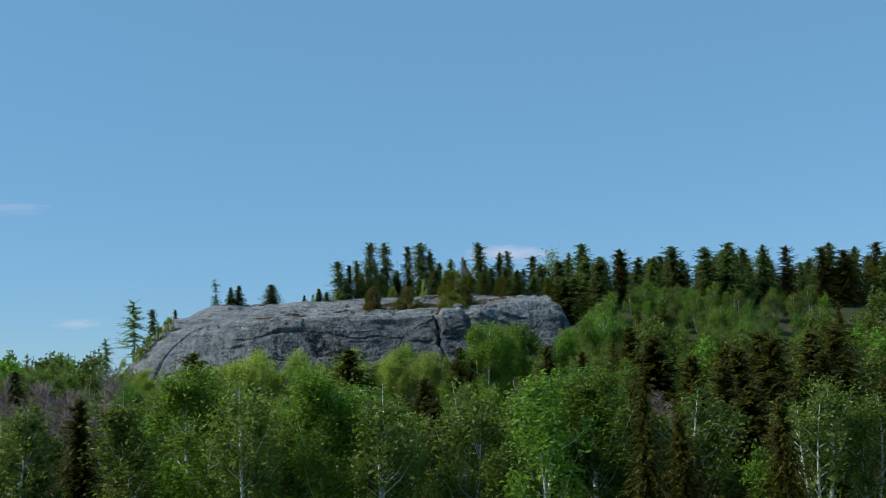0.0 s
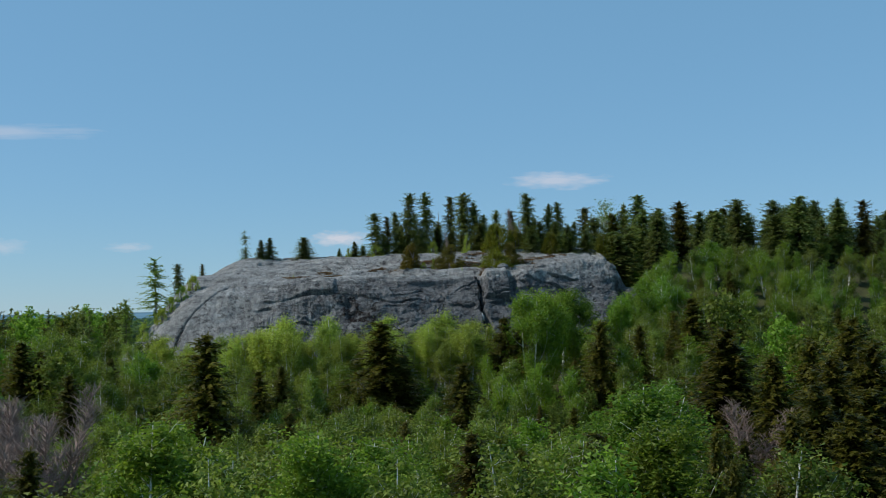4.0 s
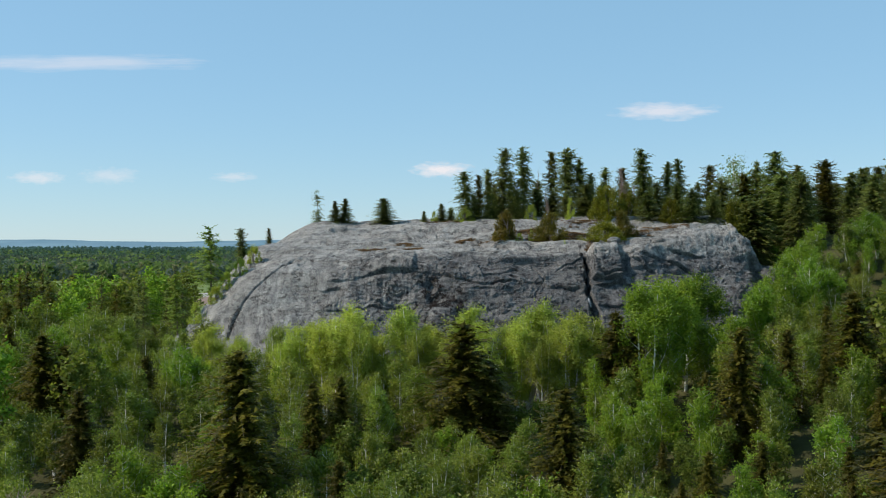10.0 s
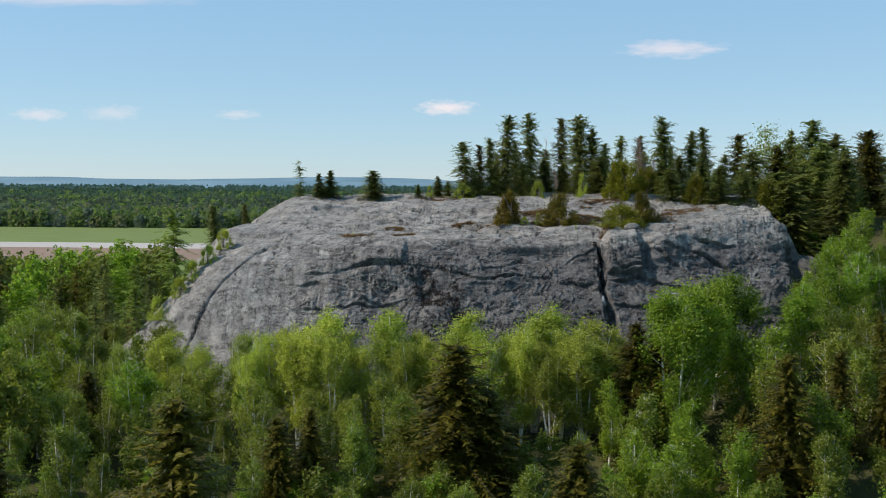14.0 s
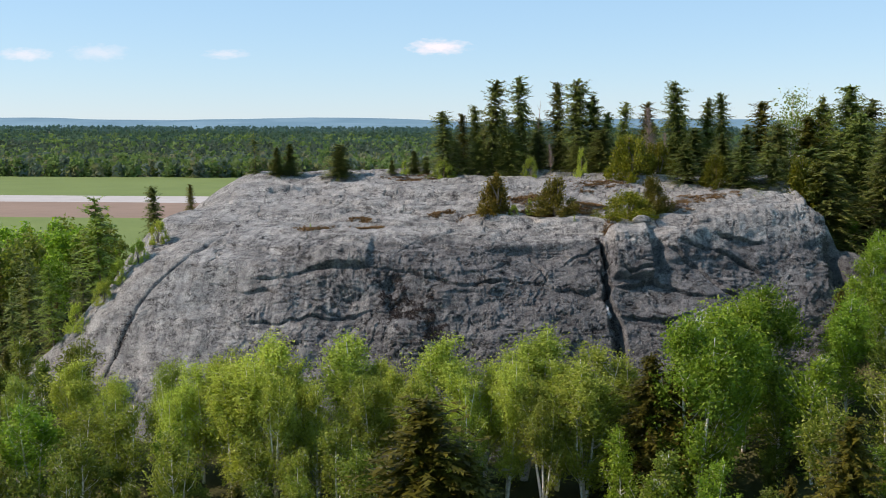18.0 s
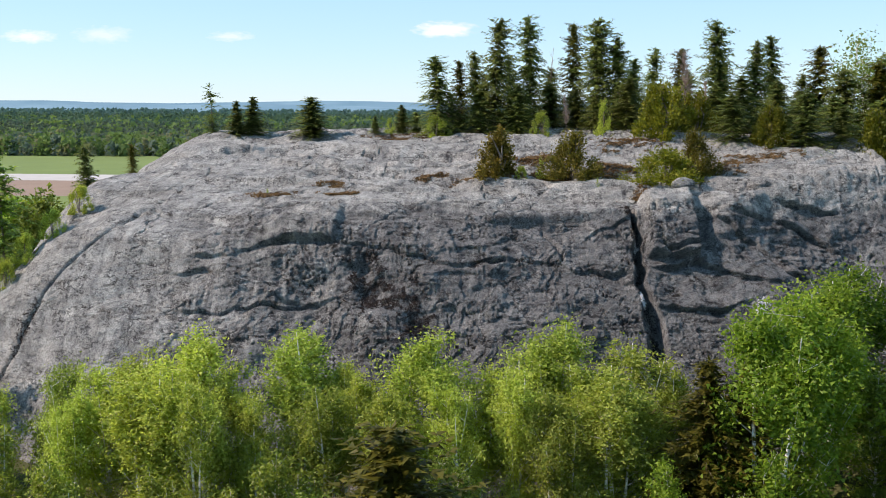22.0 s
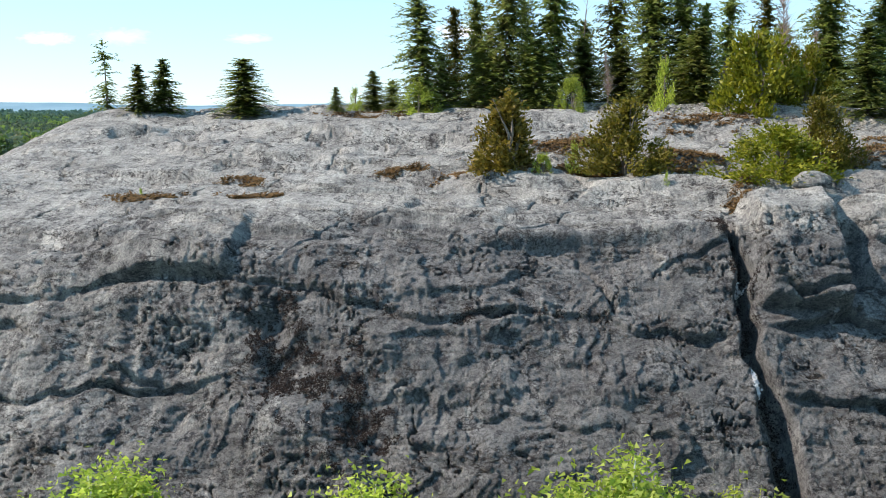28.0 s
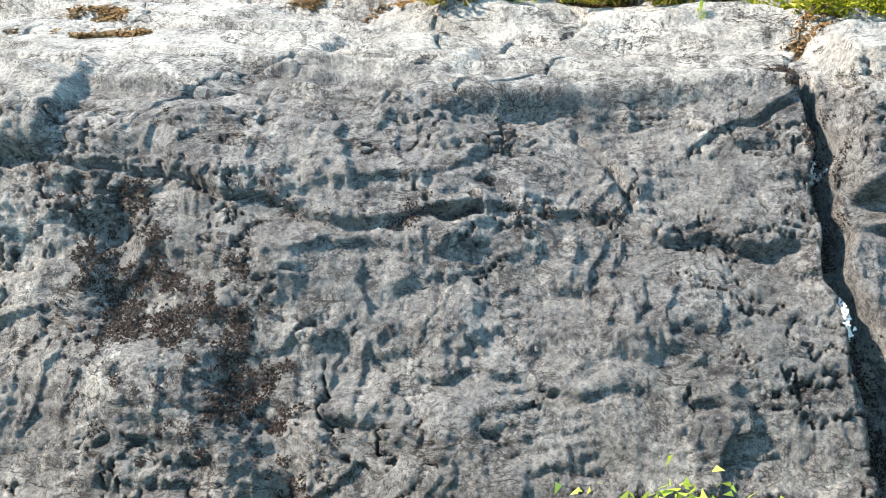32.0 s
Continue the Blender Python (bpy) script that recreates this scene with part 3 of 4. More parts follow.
def boulder(x, y, z, sx, sy, sz, seed, label):
    bm = bmesh.new()
    bmesh.ops.create_icosphere(bm, subdivisions=4, radius=1.0)
    for v in bm.verts:
        q = v.co.copy()
        n = noise.fractal(q * 1.1 + Vector((seed, 0, 0)), 1.0, 2.0, 4)
        v.co = Vector((q.x * sx, q.y * sy, max(q.z, -0.55) * sz)) * (1 + 0.16 * n)
    me = bpy.data.meshes.new("boulder")
    bm.to_mesh(me)
    bm.free()
    me.materials.append(GRANITE)
    me.shade_smooth()
    ob = new("boulder", me)
    ob.location = (x, y, z)
    return tagged(ob, label, "boulder")


def surf(x, y):
    """The rock's own height, relief and all, near a place on the top."""
    j, i = int(np.argmin(np.abs(PY[:, 0] - y))), int(np.argmin(np.abs(PX[0] - x)))
    return float(RZ[j, i])


boulder(13.15, 72.6, surf(13.15, 72.6) + 0.14, 0.62, 0.45, 0.34, 2.0, "rounded grey granite boulder resting on the block")

for bx, by, bz, r, sd in ((12.6, 63.3, 1.5, 1.2, 3.0), (14.6, 63.6, 1.2, 1.0, 4.0), (10.9, 62.8, 0.9, 0.9, 5.0)):
    boulder(bx, by, bz, r, r * 0.8, r * 0.75, sd, "pale granite block lying at the foot of the face")

# ---- tree kinds: each template is (stem mesh, crown mesh, ...) of a tree 8 m tall ----
def leaves_at(centres, size, rng, flat=0.3, long=1.5):
    """Four-cornered leaves of random lean round given centres."""
    n = len(centres)
    a = unit(rng.normal(size=(n, 3)) * (1, 1, flat + 0.5))
    b = unit(np.cross(a, rng.normal(size=(n, 3))))
    s = size * rng.uniform(0.7, 1.35, (n, 1))
    a, b = a * s * long * 0.5, b * s * 0.5
    return np.stack([centres - a * 0.8 + b * 0.8, centres + a, centres - a * 0.6 - b * 0.9], 1)


def birch_meshes(seed, leaf_mat, leaves=2700, size=0.15, spread=1.75, low=0.14, airy=0.04, bark_mat=None, girth=0.105, stems=2):
    """One to three pale stems that fork upwards into an airy, rounded crown of leaf sprays."""
    rng = np.random.default_rng(seed)
    h = 8.0
    pieces, spines = [], []
    turn0 = rng.uniform(0, 6.28)
    for k in range(stems):
        a, lean = turn0 + 6.283 * k / stems, (0.0 if stems == 1 else spread * rng.uniform(0.25, 0.5))
        wob = rng.uniform(-0.25, 0.25, 2)
        top = h * (1.0 if k == 0 else rng.uniform(0.82, 0.95)) * 0.95
        spine = [Vector((math.cos(a) * lean * t ** 0.8 + wob[0] * math.sin(t * 3.4), math.sin(a) * lean * t ** 0.8 + wob[1] * math.sin(t * 3), top * t - 0.5 * (t == 0))) for t in np.linspace(0, 1, 8)]
        pieces.append(tube(spine, np.linspace(girth * (1.0 if k == 0 else 0.8), 0.012, 8), 5))
        spines.append(spine)
    tips, weight = [], []
    for n in range(44):
        spine = spines[n % stems]
        t = low + (0.95 - low) * rng.random() ** 0.95
        k = min(int(t * 7), 6)
        root = spine[k].lerp(spine[k + 1], t * 7 - k)
        reach = spread * max(0.14, math.sin(math.pi * min(1.0, 0.20 + 0.78 * t))) ** 0.9 * rng.uniform(0.35, 1.05)
        ang = rng.uniform(0, 6.28)
        out = Vector((math.cos(ang), math.sin(ang), 0))
        rise = rng.uniform(0.9, 1.9) * reach * (1.2 - 0.5 * t)
        rise = min(rise, max(0.15, h - root.z))
        mid, tip = root + out * reach * 0.55 + Vector((0, 0, rise * 0.4)), root + out * reach + Vector((0, 0, rise))
        pieces.append(tube([root, mid, tip], [0.026, 0.016, 0.004], 3))
        full = rng.uniform(0.35, 1.0)
        tips += [tip, mid.lerp(tip, 0.6), mid.lerp(tip, 0.3)]
        weight += [full, full, full * 0.7]
        for q in range(4):
            tw = mid.lerp(tip, rng.uniform(-0.5, 0.9))
            end = tw + Vector(rng.normal(size=3) * (0.30, 0.30, 0.26)) + Vector((0, 0, 0.22))
            if q < 2:
                pieces.append(tube([tw, end], [0.007, 0.003], 3))
            tips.append(end)
            weight.append(full * rng.uniform(0.4, 1.0))
    stem = mesh_of("birch_stem", *join(pieces), bark_mat or M_BIRCHBARK, True)
    tips = np.array([tuple(t) for t in tips] + [tuple(sp[k]) for sp in spines for k in (6, 7, 7)])
    weight = np.array(weight + [0.6] * (3 * stems))
    pick = tips[rng.choice(len(tips), leaves, p=weight / weight.sum())]
    cen = pick + np.clip(rng.normal(size=(leaves, 3)), -1.7, 1.7) * (0.15 + airy, 0.15 + airy, 0.26) * rng.uniform(0.3, 1.7, (leaves, 1))
    cen[:, 2] *= h / max(cen[:, 2].max(), h)
    return stem, quads_mesh("birch_leaves", leaves_at(cen, size, rng), leaf_mat)


def spruce_meshes(seed, needle_mat, radius=1.5, low=0.06, gap=0.0, levels=52, arms=9, droop=0.25, crooked=0.0, sprays=7, shape=0.85, top_heavy=0.0, snag=0.0):
    rng = np.random.default_rng(seed)
    h = 8.0
    bend = rng.uniform(-1, 1, 2) * crooked
    axis = lambda t: np.array([bend[0] * t * t, bend[1] * t * t, h * t])
    spine = [tuple(axis(t) - (0, 0, 0.5 * (t == 0))) for t in np.linspace(0, 1, 7)]
    pieces = [tube(spine, np.linspace(0.105, 0.01, 7), 6)]
    quads = []
    for n in range(levels):
        t = low + (1 - low) * (n + rng.uniform(-0.4, 0.4)) / levels
        if rng.random() < gap or t > 0.995 or t < 0:
            continue
        reach = radius * (1 - t) ** shape * rng.uniform(0.85, 1.15) + 0.12 + top_heavy * math.exp(-(((t - 0.86) / 0.09) ** 2))
        first = rng.uniform(0, 6.28)
        for k in range(arms):
            ang = first + 6.283 * k / arms + rng.uniform(-0.35, 0.28)
            ln = reach * rng.uniform(0.35, 1.3)
            out = np.array([math.cos(ang), math.sin(ang), 0.0])
            side = np.array([-out[1], out[0], 0.0])
            tj = min(max(t + rng.uniform(-0.07, 0.07), 0.0), 0.99)
            root = axis(tj)
            rise = 0.30 * sstep(0.6, 0.9, t) - droop * (1 - t) + rng.uniform(-0.42, 0.42)
            if ln > 0.8 and k % 4 == 0:
                pieces.append(tube([tuple(root), tuple(root + out * ln * 0.85 + (0, 0, rise * ln))], [0.014, 0.004], 3))
            if t < 0.45 and rng.random() < snag:
                pieces.append(tube([tuple(root), tuple(root + out * ln * 0.8 + (0, 0, -0.12 * ln))], [0.018, 0.005], 3))
                continue
            count = max(3, int(1.9 * sprays * (0.4 + 0.6 * ln / max(radius, 0.4))))
            s = np.repeat(np.linspace(0.08, 1.0, count), 2)[:, None]
            m = len(s)
            c = root + out * ln * s + (0, 0, 1) * (rise * ln * s - 0.12 * ln * s * s + rng.uniform(-0.07, 0.07, (m, 1)))
            w = 0.25 * (1.2 - 0.5 * s) * rng.uniform(0.6, 1.4, (m, 1)) * (0.6 + 0.4 * min(ln, 1))
            sgn = np.where(np.arange(m) % 2, 1.0, -1.0)[:, None]
            d = out * 0.8 + side * sgn * rng.uniform(0.5, 1.0, (m, 1)) + (0, 0, 1) * rng.uniform(-0.7, 0.35, (m, 1))
            b = unit(np.cross(d, np.concatenate([rng.uniform(-0.5, 0.5, (m, 2)), np.ones((m, 1))], 1))) * w * 0.36
            quads.append(np.stack([c - d * w * 0.25 + b, c + d * w, c - d * w * 0.1 - b], 1))
    for s in np.linspace(0.93, 1.01, 5):
        c = axis(s)
        for a in (0, 2.1, 4.2):
            d, b = np.array([math.cos(a) * 0.12, math.sin(a) * 0.12, 0.16]), np.array([-math.sin(a), math.cos(a), 0]) * 0.05
            quads.append(np.array([[c + b, c + d * 1.3, c - b]]))
    return mesh_of("spruce_stem", *join(pieces), M_BARK, True), quads_mesh("spruce_needles", np.concatenate(quads), needle_mat)


def cedar_meshes(seed, needle_mat, radius=1.0, sprays=6000, peak=0.8, clumps=30):
    """A dense cedar shrub of many upright tufts, rounded or pointed, 8 m tall before scaling."""
    rng = np.random.default_rng(seed)
    h, n = 8.0, sprays
    t = rng.uniform(0.0, 0.97, clumps) ** 1.35
    ang = rng.uniform(0, 6.28, clumps)
    rad = radius * h * 0.5 * np.minimum(1, 5 * t + 0.5) * (1 - t) ** peak * rng.uniform(0.0, 1.05, clumps) ** 0.5
    mid = np.stack([rad * np.cos(ang), rad * np.sin(ang), t * h * 0.97], -1)
    mid[0], mid[1] = (0, 0, h * 0.93), (0.05, 0, h * 0.80)
    k = rng.integers(0, clumps, n)
    along_ = rng.normal(size=(n, 3)) * (0.31 * radius + 0.06, 0.31 * radius + 0.06, 0.80) * np.where(k == 0, 0.35, np.where(k == 1, 0.6, 1.0))[:, None]
    cen = mid[k] + along_
    cen[:, 2] = np.abs(cen[:, 2] - 0.05) + 0.05
    cen[:, 2] *= h / cen[:, 2].max()
    out = unit(cen * (1, 1, 0) + 1e-4)
    up = unit(out * 0.55 + (0, 0, 0.85) + rng.normal(size=(n, 3)) * 0.5)
    b = unit(np.cross(up, rng.normal(size=(n, 3))))
    s = 0.30 * rng.uniform(0.6, 1.4, (n, 1))
    q = np.stack([cen - up * s * 0.45 + b * s * 0.34, cen + up * s * 0.75, cen - up * s * 0.3 - b * s * 0.34], 1)
    stems = [tube([(0, 0, -0.6), (rng.normal() * 0.5, rng.normal() * 0.5, h * 0.45), (rng.normal() * 0.4, rng.normal() * 0.4, h * 0.85)], [0.16, 0.10, 0.03], 5) for k in range(4)]
    return mesh_of("cedar_stems", *join(stems), M_BARK, True), quads_mesh("cedar_sprays", q, needle_mat)


def bare_meshes(seed, twigs=260, spread=1.6, mat_=None):
    """A leafless grey tree of many fine upright twigs."""
    rng = np.random.default_rng(seed)
    pieces = []
    for k in range(5 if spread > 0.5 else 1):
        a = rng.uniform(0, 6.28)
        top = Vector((math.cos(a) * spread * 0.6, math.sin(a) * spread * 0.6, rng.uniform(6.3, 8)))
        root = Vector((rng.normal() * 0.15, rng.normal() * 0.15, -0.4))
        mid = root.lerp(top, 0.5) + Vector((rng.normal() * 0.2, rng.normal() * 0.2, 0))
        pieces.append(tube([root, mid, top], [0.07, 0.045, 0.008], 5))
        for q in range(twigs // 5):
            t = rng.uniform(0.3, 0.95)
            st = (root.lerp(mid, t * 2) if t < 0.5 else mid.lerp(top, t * 2 - 1))
            an, ln = rng.uniform(0, 6.28), rng.uniform(0.5, 1.5) * (1.2 - t)
            end = st + Vector((math.cos(an) * ln * 0.7, math.sin(an) * ln * 0.7, ln))
            pieces.append(tube([st, end], [0.018, 0.006], 3))
            for w in range(2):
                pt = st.lerp(end, rng.uniform(0.3, 0.9))
                pieces.append(tube([pt, pt + Vector((rng.normal() * 0.2, rng.normal() * 0.2, 0.35))], [0.008, 0.003], 3))
    return mesh_of("bare_stems", *join(pieces), mat_ or M_DEADWOOD), None


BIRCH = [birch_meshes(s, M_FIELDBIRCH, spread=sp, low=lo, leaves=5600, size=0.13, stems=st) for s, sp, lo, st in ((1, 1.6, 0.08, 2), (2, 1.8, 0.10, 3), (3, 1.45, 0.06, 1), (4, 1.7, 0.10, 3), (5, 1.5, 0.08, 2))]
FINE_BIRCH = [birch_meshes(s, M_BIRCHLEAF, spread=sp, low=lo, leaves=17000, size=0.088, stems=st) for s, sp, lo, st in ((6, 1.7, 0.10, 3), (7, 1.4, 0.12, 2), (8, 1.75, 0.14, 4), (9, 1.55, 0.12, 3))]
FINE_ASPEN = [birch_meshes(s, M_ASPENLEAF, spread=sp, low=0.08, leaves=17000, size=0.095, stems=st) for s, sp, st in ((16, 1.75, 2), (17, 1.65, 1))]
ASPEN = [birch_meshes(s, M_ASPENLEAF, spread=sp, low=0.08, leaves=5600, size=0.14, stems=st) for s, sp, st in ((11, 1.65, 2), (12, 1.8, 1), (13, 1.7, 2))]
LITE = [birch_meshes(s, m, spread=1.8, leaves=1500, size=0.25) for s, m in ((21, M_MIXEDLEAF), (22, M_ASPENLEAF), (23, M_MIXEDLEAF))]
PALE_BIRCH = birch_meshes(31, M_LARCH, leaves=3600, size=0.09, spread=1.6, low=0.35, airy=0.1, stems=2)
FULL_SPRUCE = [spruce_meshes(s, m, radius=r, droop=0.35, arms=10, sprays=9) for s, m, r in ((41, M_OLIVE, 4.4), (42, M_OLIVE, 4.0), (43, M_OLIVE, 3.8))]
TOP_SPRUCE = [spruce_meshes(s, m, radius=r, gap=g, low=lo, crooked=c, top_heavy=th, shape=sh, snag=sn, sprays=8) for s, m, r, g, lo, c, th, sh, sn in (
    (51, M_SPRUCE, 2.5, 0.06, 0.02, 0.5, 0.35, 0.6, 0.3), (52, M_SPRUCE, 2.6, 0.08, 0.02, 0.5, 0.5, 0.55, 0.25), (53, M_SPRUCE, 3.2, 0.03, 0.02, 0.3, 0.0, 0.7, 0.1), (54, M_OLIVE, 2.7, 0.08, 0.02, 0.5, 0.25, 0.65, 0.4), (55, M_SPRUCE, 3.4, 0.04, 0.02, 0.35, 0.0, 0.75, 0.15))]
THIN_SPRUCE = spruce_meshes(61, M_SPRUCE, radius=1.7, gap=0.35, low=0.05, levels=26, arms=7, sprays=7, crooked=0.6, shape=0.2)
STUBBY = [spruce_meshes(s, m, radius=r, levels=42, arms=a, low=0.02, shape=sh, sprays=12, crooked=0.4, gap=0.06) for s, m, r, a, sh in ((62, M_SPRUCE, 2.2, 10, 0.7), (63, M_SPRUCE, 2.6, 12, 0.6))]
DARK_SPRUCE = [spruce_meshes(s, m, radius=3.0, levels=26, arms=7, low=0.02, sprays=6, droop=0.35, crooked=0.3) for s, m in ((66, M_OLIVE), (67, M_SPRUCE))]
LARCH = spruce_meshes(64, M_LARCH, radius=2.6, gap=0.12, levels=34, arms=6, shape=0.5, droop=-0.05, sprays=7, crooked=0.4)
CEDAR = [cedar_meshes(71, M_RUSTY, 0.66, peak=0.95), cedar_meshes(72, M_RUSTY, 0.98, peak=0.7), cedar_meshes(73, M_CEDAR, 1.25, 9000, peak=0.6, clumps=70), cedar_meshes(74, M_CEDAR, 0.95, 8000, peak=0.4)]
BUSH = [cedar_meshes(75, M_BIRCHLEAF, 1.1, 4600, peak=0.4), cedar_meshes(76, M_BIRCHLEAF, 1.0, 2200, peak=0.45)]
BARE = [bare_meshes(81, 620, 2.0), bare_meshes(82, 620, 2.2)]
DEAD = bare_meshes(83, twigs=30, spread=0.1)
DEAD_SPRUCE = bare_meshes(84, twigs=900, spread=0.12)

WORDS = {  # name, category, label, stem part, crown part, group
    "birch": ("birch_tree", "tree", "young birch with pale bark and fresh yellow-green leaves", "trunk", "crown", "birches below the dome"),
    "aspen": ("aspen_tree", "tree", "leafy aspen with bright green leaves and grey-white trunk", "trunk", "crown", "aspens below the dome"),
    "spruce": ("spruce_tree", "tree", "full dark olive-green spruce standing among the birches", "trunk", "crown", "spruces among the birches"),
    "top": ("spruce_tree", "tree", "slender dark spruce growing on top of the granite dome", "trunk", "crown", "spruces on the dome"),
    "ridge": ("spruce_tree", "tree", "dark spruce on the wooded ridge beside the dome", "trunk", "crown", "spruces on the ridge"),
    "small": ("spruce_sapling", "tree", "small bushy spruce rooted in the bare granite", "trunk", "crown", "small spruces on the dome"),
    "thin": ("spruce_tree", "tree", "small crooked spruce with sparse branches on the summit edge", "trunk", "crown", ""),
    "larch": ("larch_tree", "tree", "light green larch at the flank of the dome", "trunk", "crown", ""),
    "pale": ("birch_tree", "tree", "tall pale birch just coming into leaf", "trunk", "crown", ""),
    "cedar": ("cedar_shrub", "shrub", "dense olive and rust-brown cedar shrub on the granite", "trunk", "foliage", "cedar shrubs on the dome"),
    "bush": ("bush", "shrub", "low bright green leafy bush on the rock", "trunk", "foliage", "bushes on the dome"),
    "bare": ("bare_tree", "tree", "leafless grey tree with many fine upright twigs", "trunk", "", "bare trees"),
    "twiggy": ("dead_tree", "tree", "dead spruce with a grey-brown thicket of bare twigs", "trunk", "", "dead spruces on the dome"),
    "dead": ("dead_tree", "tree", "thin dead spruce pole with bare grey snags", "trunk", "", ""),
}
planted = []
rnd = random.Random(7)


def plant(kind, meshes, x, y, height, base=None, wide=1.0, turn=None):
    """One tree on the rock or the ground, of that height, wide times as broad as its template."""
    name, cat, label, stem_name, crown_name, group = WORDS[kind]
    z = standing(x, y) - 0.05 if base is None else base
    s = height / 8.0
    e = new(name)
    e.empty_display_size = 0.3
    e.matrix_basis = pose(x, y, z, 0, 0, rnd.uniform(0, 360) if turn is None else turn) @ Matrix.Diagonal((s * wide, s * wide, s, 1))
    tagged(e, label, cat, group)
    part(stem_name, meshes[0], e)
    if meshes[1]:
        part(crown_name, meshes[1], e)
    planted.append((x, y))
    return e


# ---- trees on the dome: x, y, top height ----
def on_top(kind, meshes, x, y, top, wide=1.0):
    plant(kind, meshes, x, y, top - standing(x, y), wide=wide)


on_top("thin", THIN_SPRUCE, -17.0, 91.3, 16.25, 1.0)
on_top("small", STUBBY[0], -14.9, 90.0, 15.0, 1.5)
on_top("small", STUBBY[0], -14.0, 91.0, 15.3, 1.7)
on_top("small", STUBBY[1], -9.6, 90.0, 15.3, 1.9)
on_top("small", STUBBY[0], -5.4, 92.0, 14.0, 1.7)
on_top("small", STUBBY[0], -3.4, 91.5, 14.8, 1.8)
on_top("small", STUBBY[1], -2.4, 91.0, 14.3, 1.7)
for k, (x, y, top, w) in enumerate([(-0.6, 88.0, 18.0, 1.35), (0.7, 91.0, 17.8, 0.9), (1.7, 92.0, 18.5, 0.9), (3.1, 89.0, 20.5, 0.95), (4.2, 91.5, 18.2, 1.1),
                                    (5.6, 91.7, 20.9, 0.9), (8.7, 93.0, 20.5, 0.85), (10.1, 90.0, 20.6, 1.1), (11.5, 89.4, 19.4, 1.25), (12.6, 91.0, 18.0, 1.1),
                                    (14.5, 95.0, 18.9, 0.9), (16.6, 96.0, 18.9, 1.0), (18.0, 89.0, 20.4, 1.0), (20.7, 90.0, 19.2, 1.1), (22.4, 92.0, 19.6, 1.0),
                                    (24.1, 91.0, 17.0, 1.1), (25.8, 93.0, 18.9, 1.0), (26.1, 88.0, 17.2, 1.2), (31.0, 93.0, 19.4, 1.0), (32.1, 90.0, 20.1, 1.2), (31.7, 86.0, 17.9, 1.1),
                                    (2.4, 94.0, 17.0, 1.2), (7.2, 95.0, 17.5, 1.2), (13.2, 96.5, 17.4, 1.2), (19.4, 94.0, 17.8, 1.2), (23.2, 87.5, 15.8, 1.2), (28.8, 88.5, 17.6, 1.1)]):
    on_top("top", TOP_SPRUCE[(k * 3 + (k == 3)) % 5], x, y, top, w * 0.82)
for k, (x, y, top, w) in enumerate([(0.2, 89.6, 15.6, 1.5), (2.2, 88.2, 15.9, 1.6), (4.6, 88.4, 16.2, 1.6), (7.0, 90.5, 16.4, 1.6), (8.6, 89.2, 15.8, 1.7), (9.8, 88.0, 15.4, 1.6), (11.8, 87.2, 16.6, 1.5),
                                    (17.6, 86.6, 16.2, 1.6), (19.2, 87.0, 16.8, 1.5), (21.2, 86.2, 16.0, 1.6), (22.0, 84.6, 15.2, 1.6), (24.6, 85.2, 15.6, 1.6), (27.2, 84.6, 15.2, 1.6), (16.4, 92.0, 17.2, 1.4), (29.4, 84.0, 15.0, 1.6)]):
    on_top("top", TOP_SPRUCE[(2, 4)[k % 2]], x, y, top, w)
for k, (x, y, top, w) in enumerate([(17.6, 81.5, 15.6, 1.0), (19.6, 80.6, 15.2, 1.1), (21.6, 80.2, 15.8, 1.0), (23.6, 80.2, 14.8, 1.1), (25.6, 79.6, 15.2, 1.0), (27.4, 79.0, 14.4, 1.1), (20.6, 83.0, 16.4, 0.9)]):
    if k % 3 == 1:
        on_top("cedar", CEDAR[3], x, y, top, w * 0.9)
    else:
        on_top("top", TOP_SPRUCE[(4, 2)[k % 2]], x, y, top, w * 1.5)
on_top("dead", DEAD, 7.3, 93.5, 20.5)
for x, y, top in ((15.5, 87.2, 18.6), (16.8, 86.4, 16.6), (7.7, 87.4, 15.6), (13.0, 86.6, 15.4)):
    on_top("twiggy", DEAD_SPRUCE, x, y, top, 1.3)
on_top("pale", PALE_BIRCH, 28.3, 92.3, 20.5, 1.1)
on_top("cedar", CEDAR[3], 13.7, 83.5, 16.7, 1.15)
on_top("cedar", CEDAR[3], 16.0, 84.5, 16.1, 1.1)
on_top("cedar", CEDAR[0], 3.4, 76.6, 13.8, 1.5)
on_top("cedar", CEDAR[1], 7.6, 76.1, 13.6, 1.4)
on_top("cedar", CEDAR[2], 12.5, 74.6, 12.8, 1.75)
on_top("cedar", CEDAR[1], 14.2, 75.8, 13.7, 1.2)
on_top("bush", BUSH[0], -0.8, 87.2, 14.3, 1.3)
on_top("bush", BUSH[0], 6.2, 86.2, 14.6, 0.8)
on_top("bush", BUSH[1], -4.2, 90.5, 14.2, 0.8)
on_top("bush", BUSH[0], 4.7, 76.2, 11.5, 0.9)
on_top("bush", BUSH[1], 5.8, 76.4, 12.1, 0.5)
on_top("bush", BUSH[1], 10.2, 86.0, 15.8, 0.5)
on_top("bush", BUSH[1], -9.6, 75.0, 10.2, 0.5)
on_top("bush", BUSH[1], 8.8, 74.4, 11.0, 0.5)
on_top("larch", LARCH, -24.0, 73.0, 11.8, 1.1)
on_top("small", TOP_SPRUCE[0], -24.1, 86.0, 11.9, 0.8)
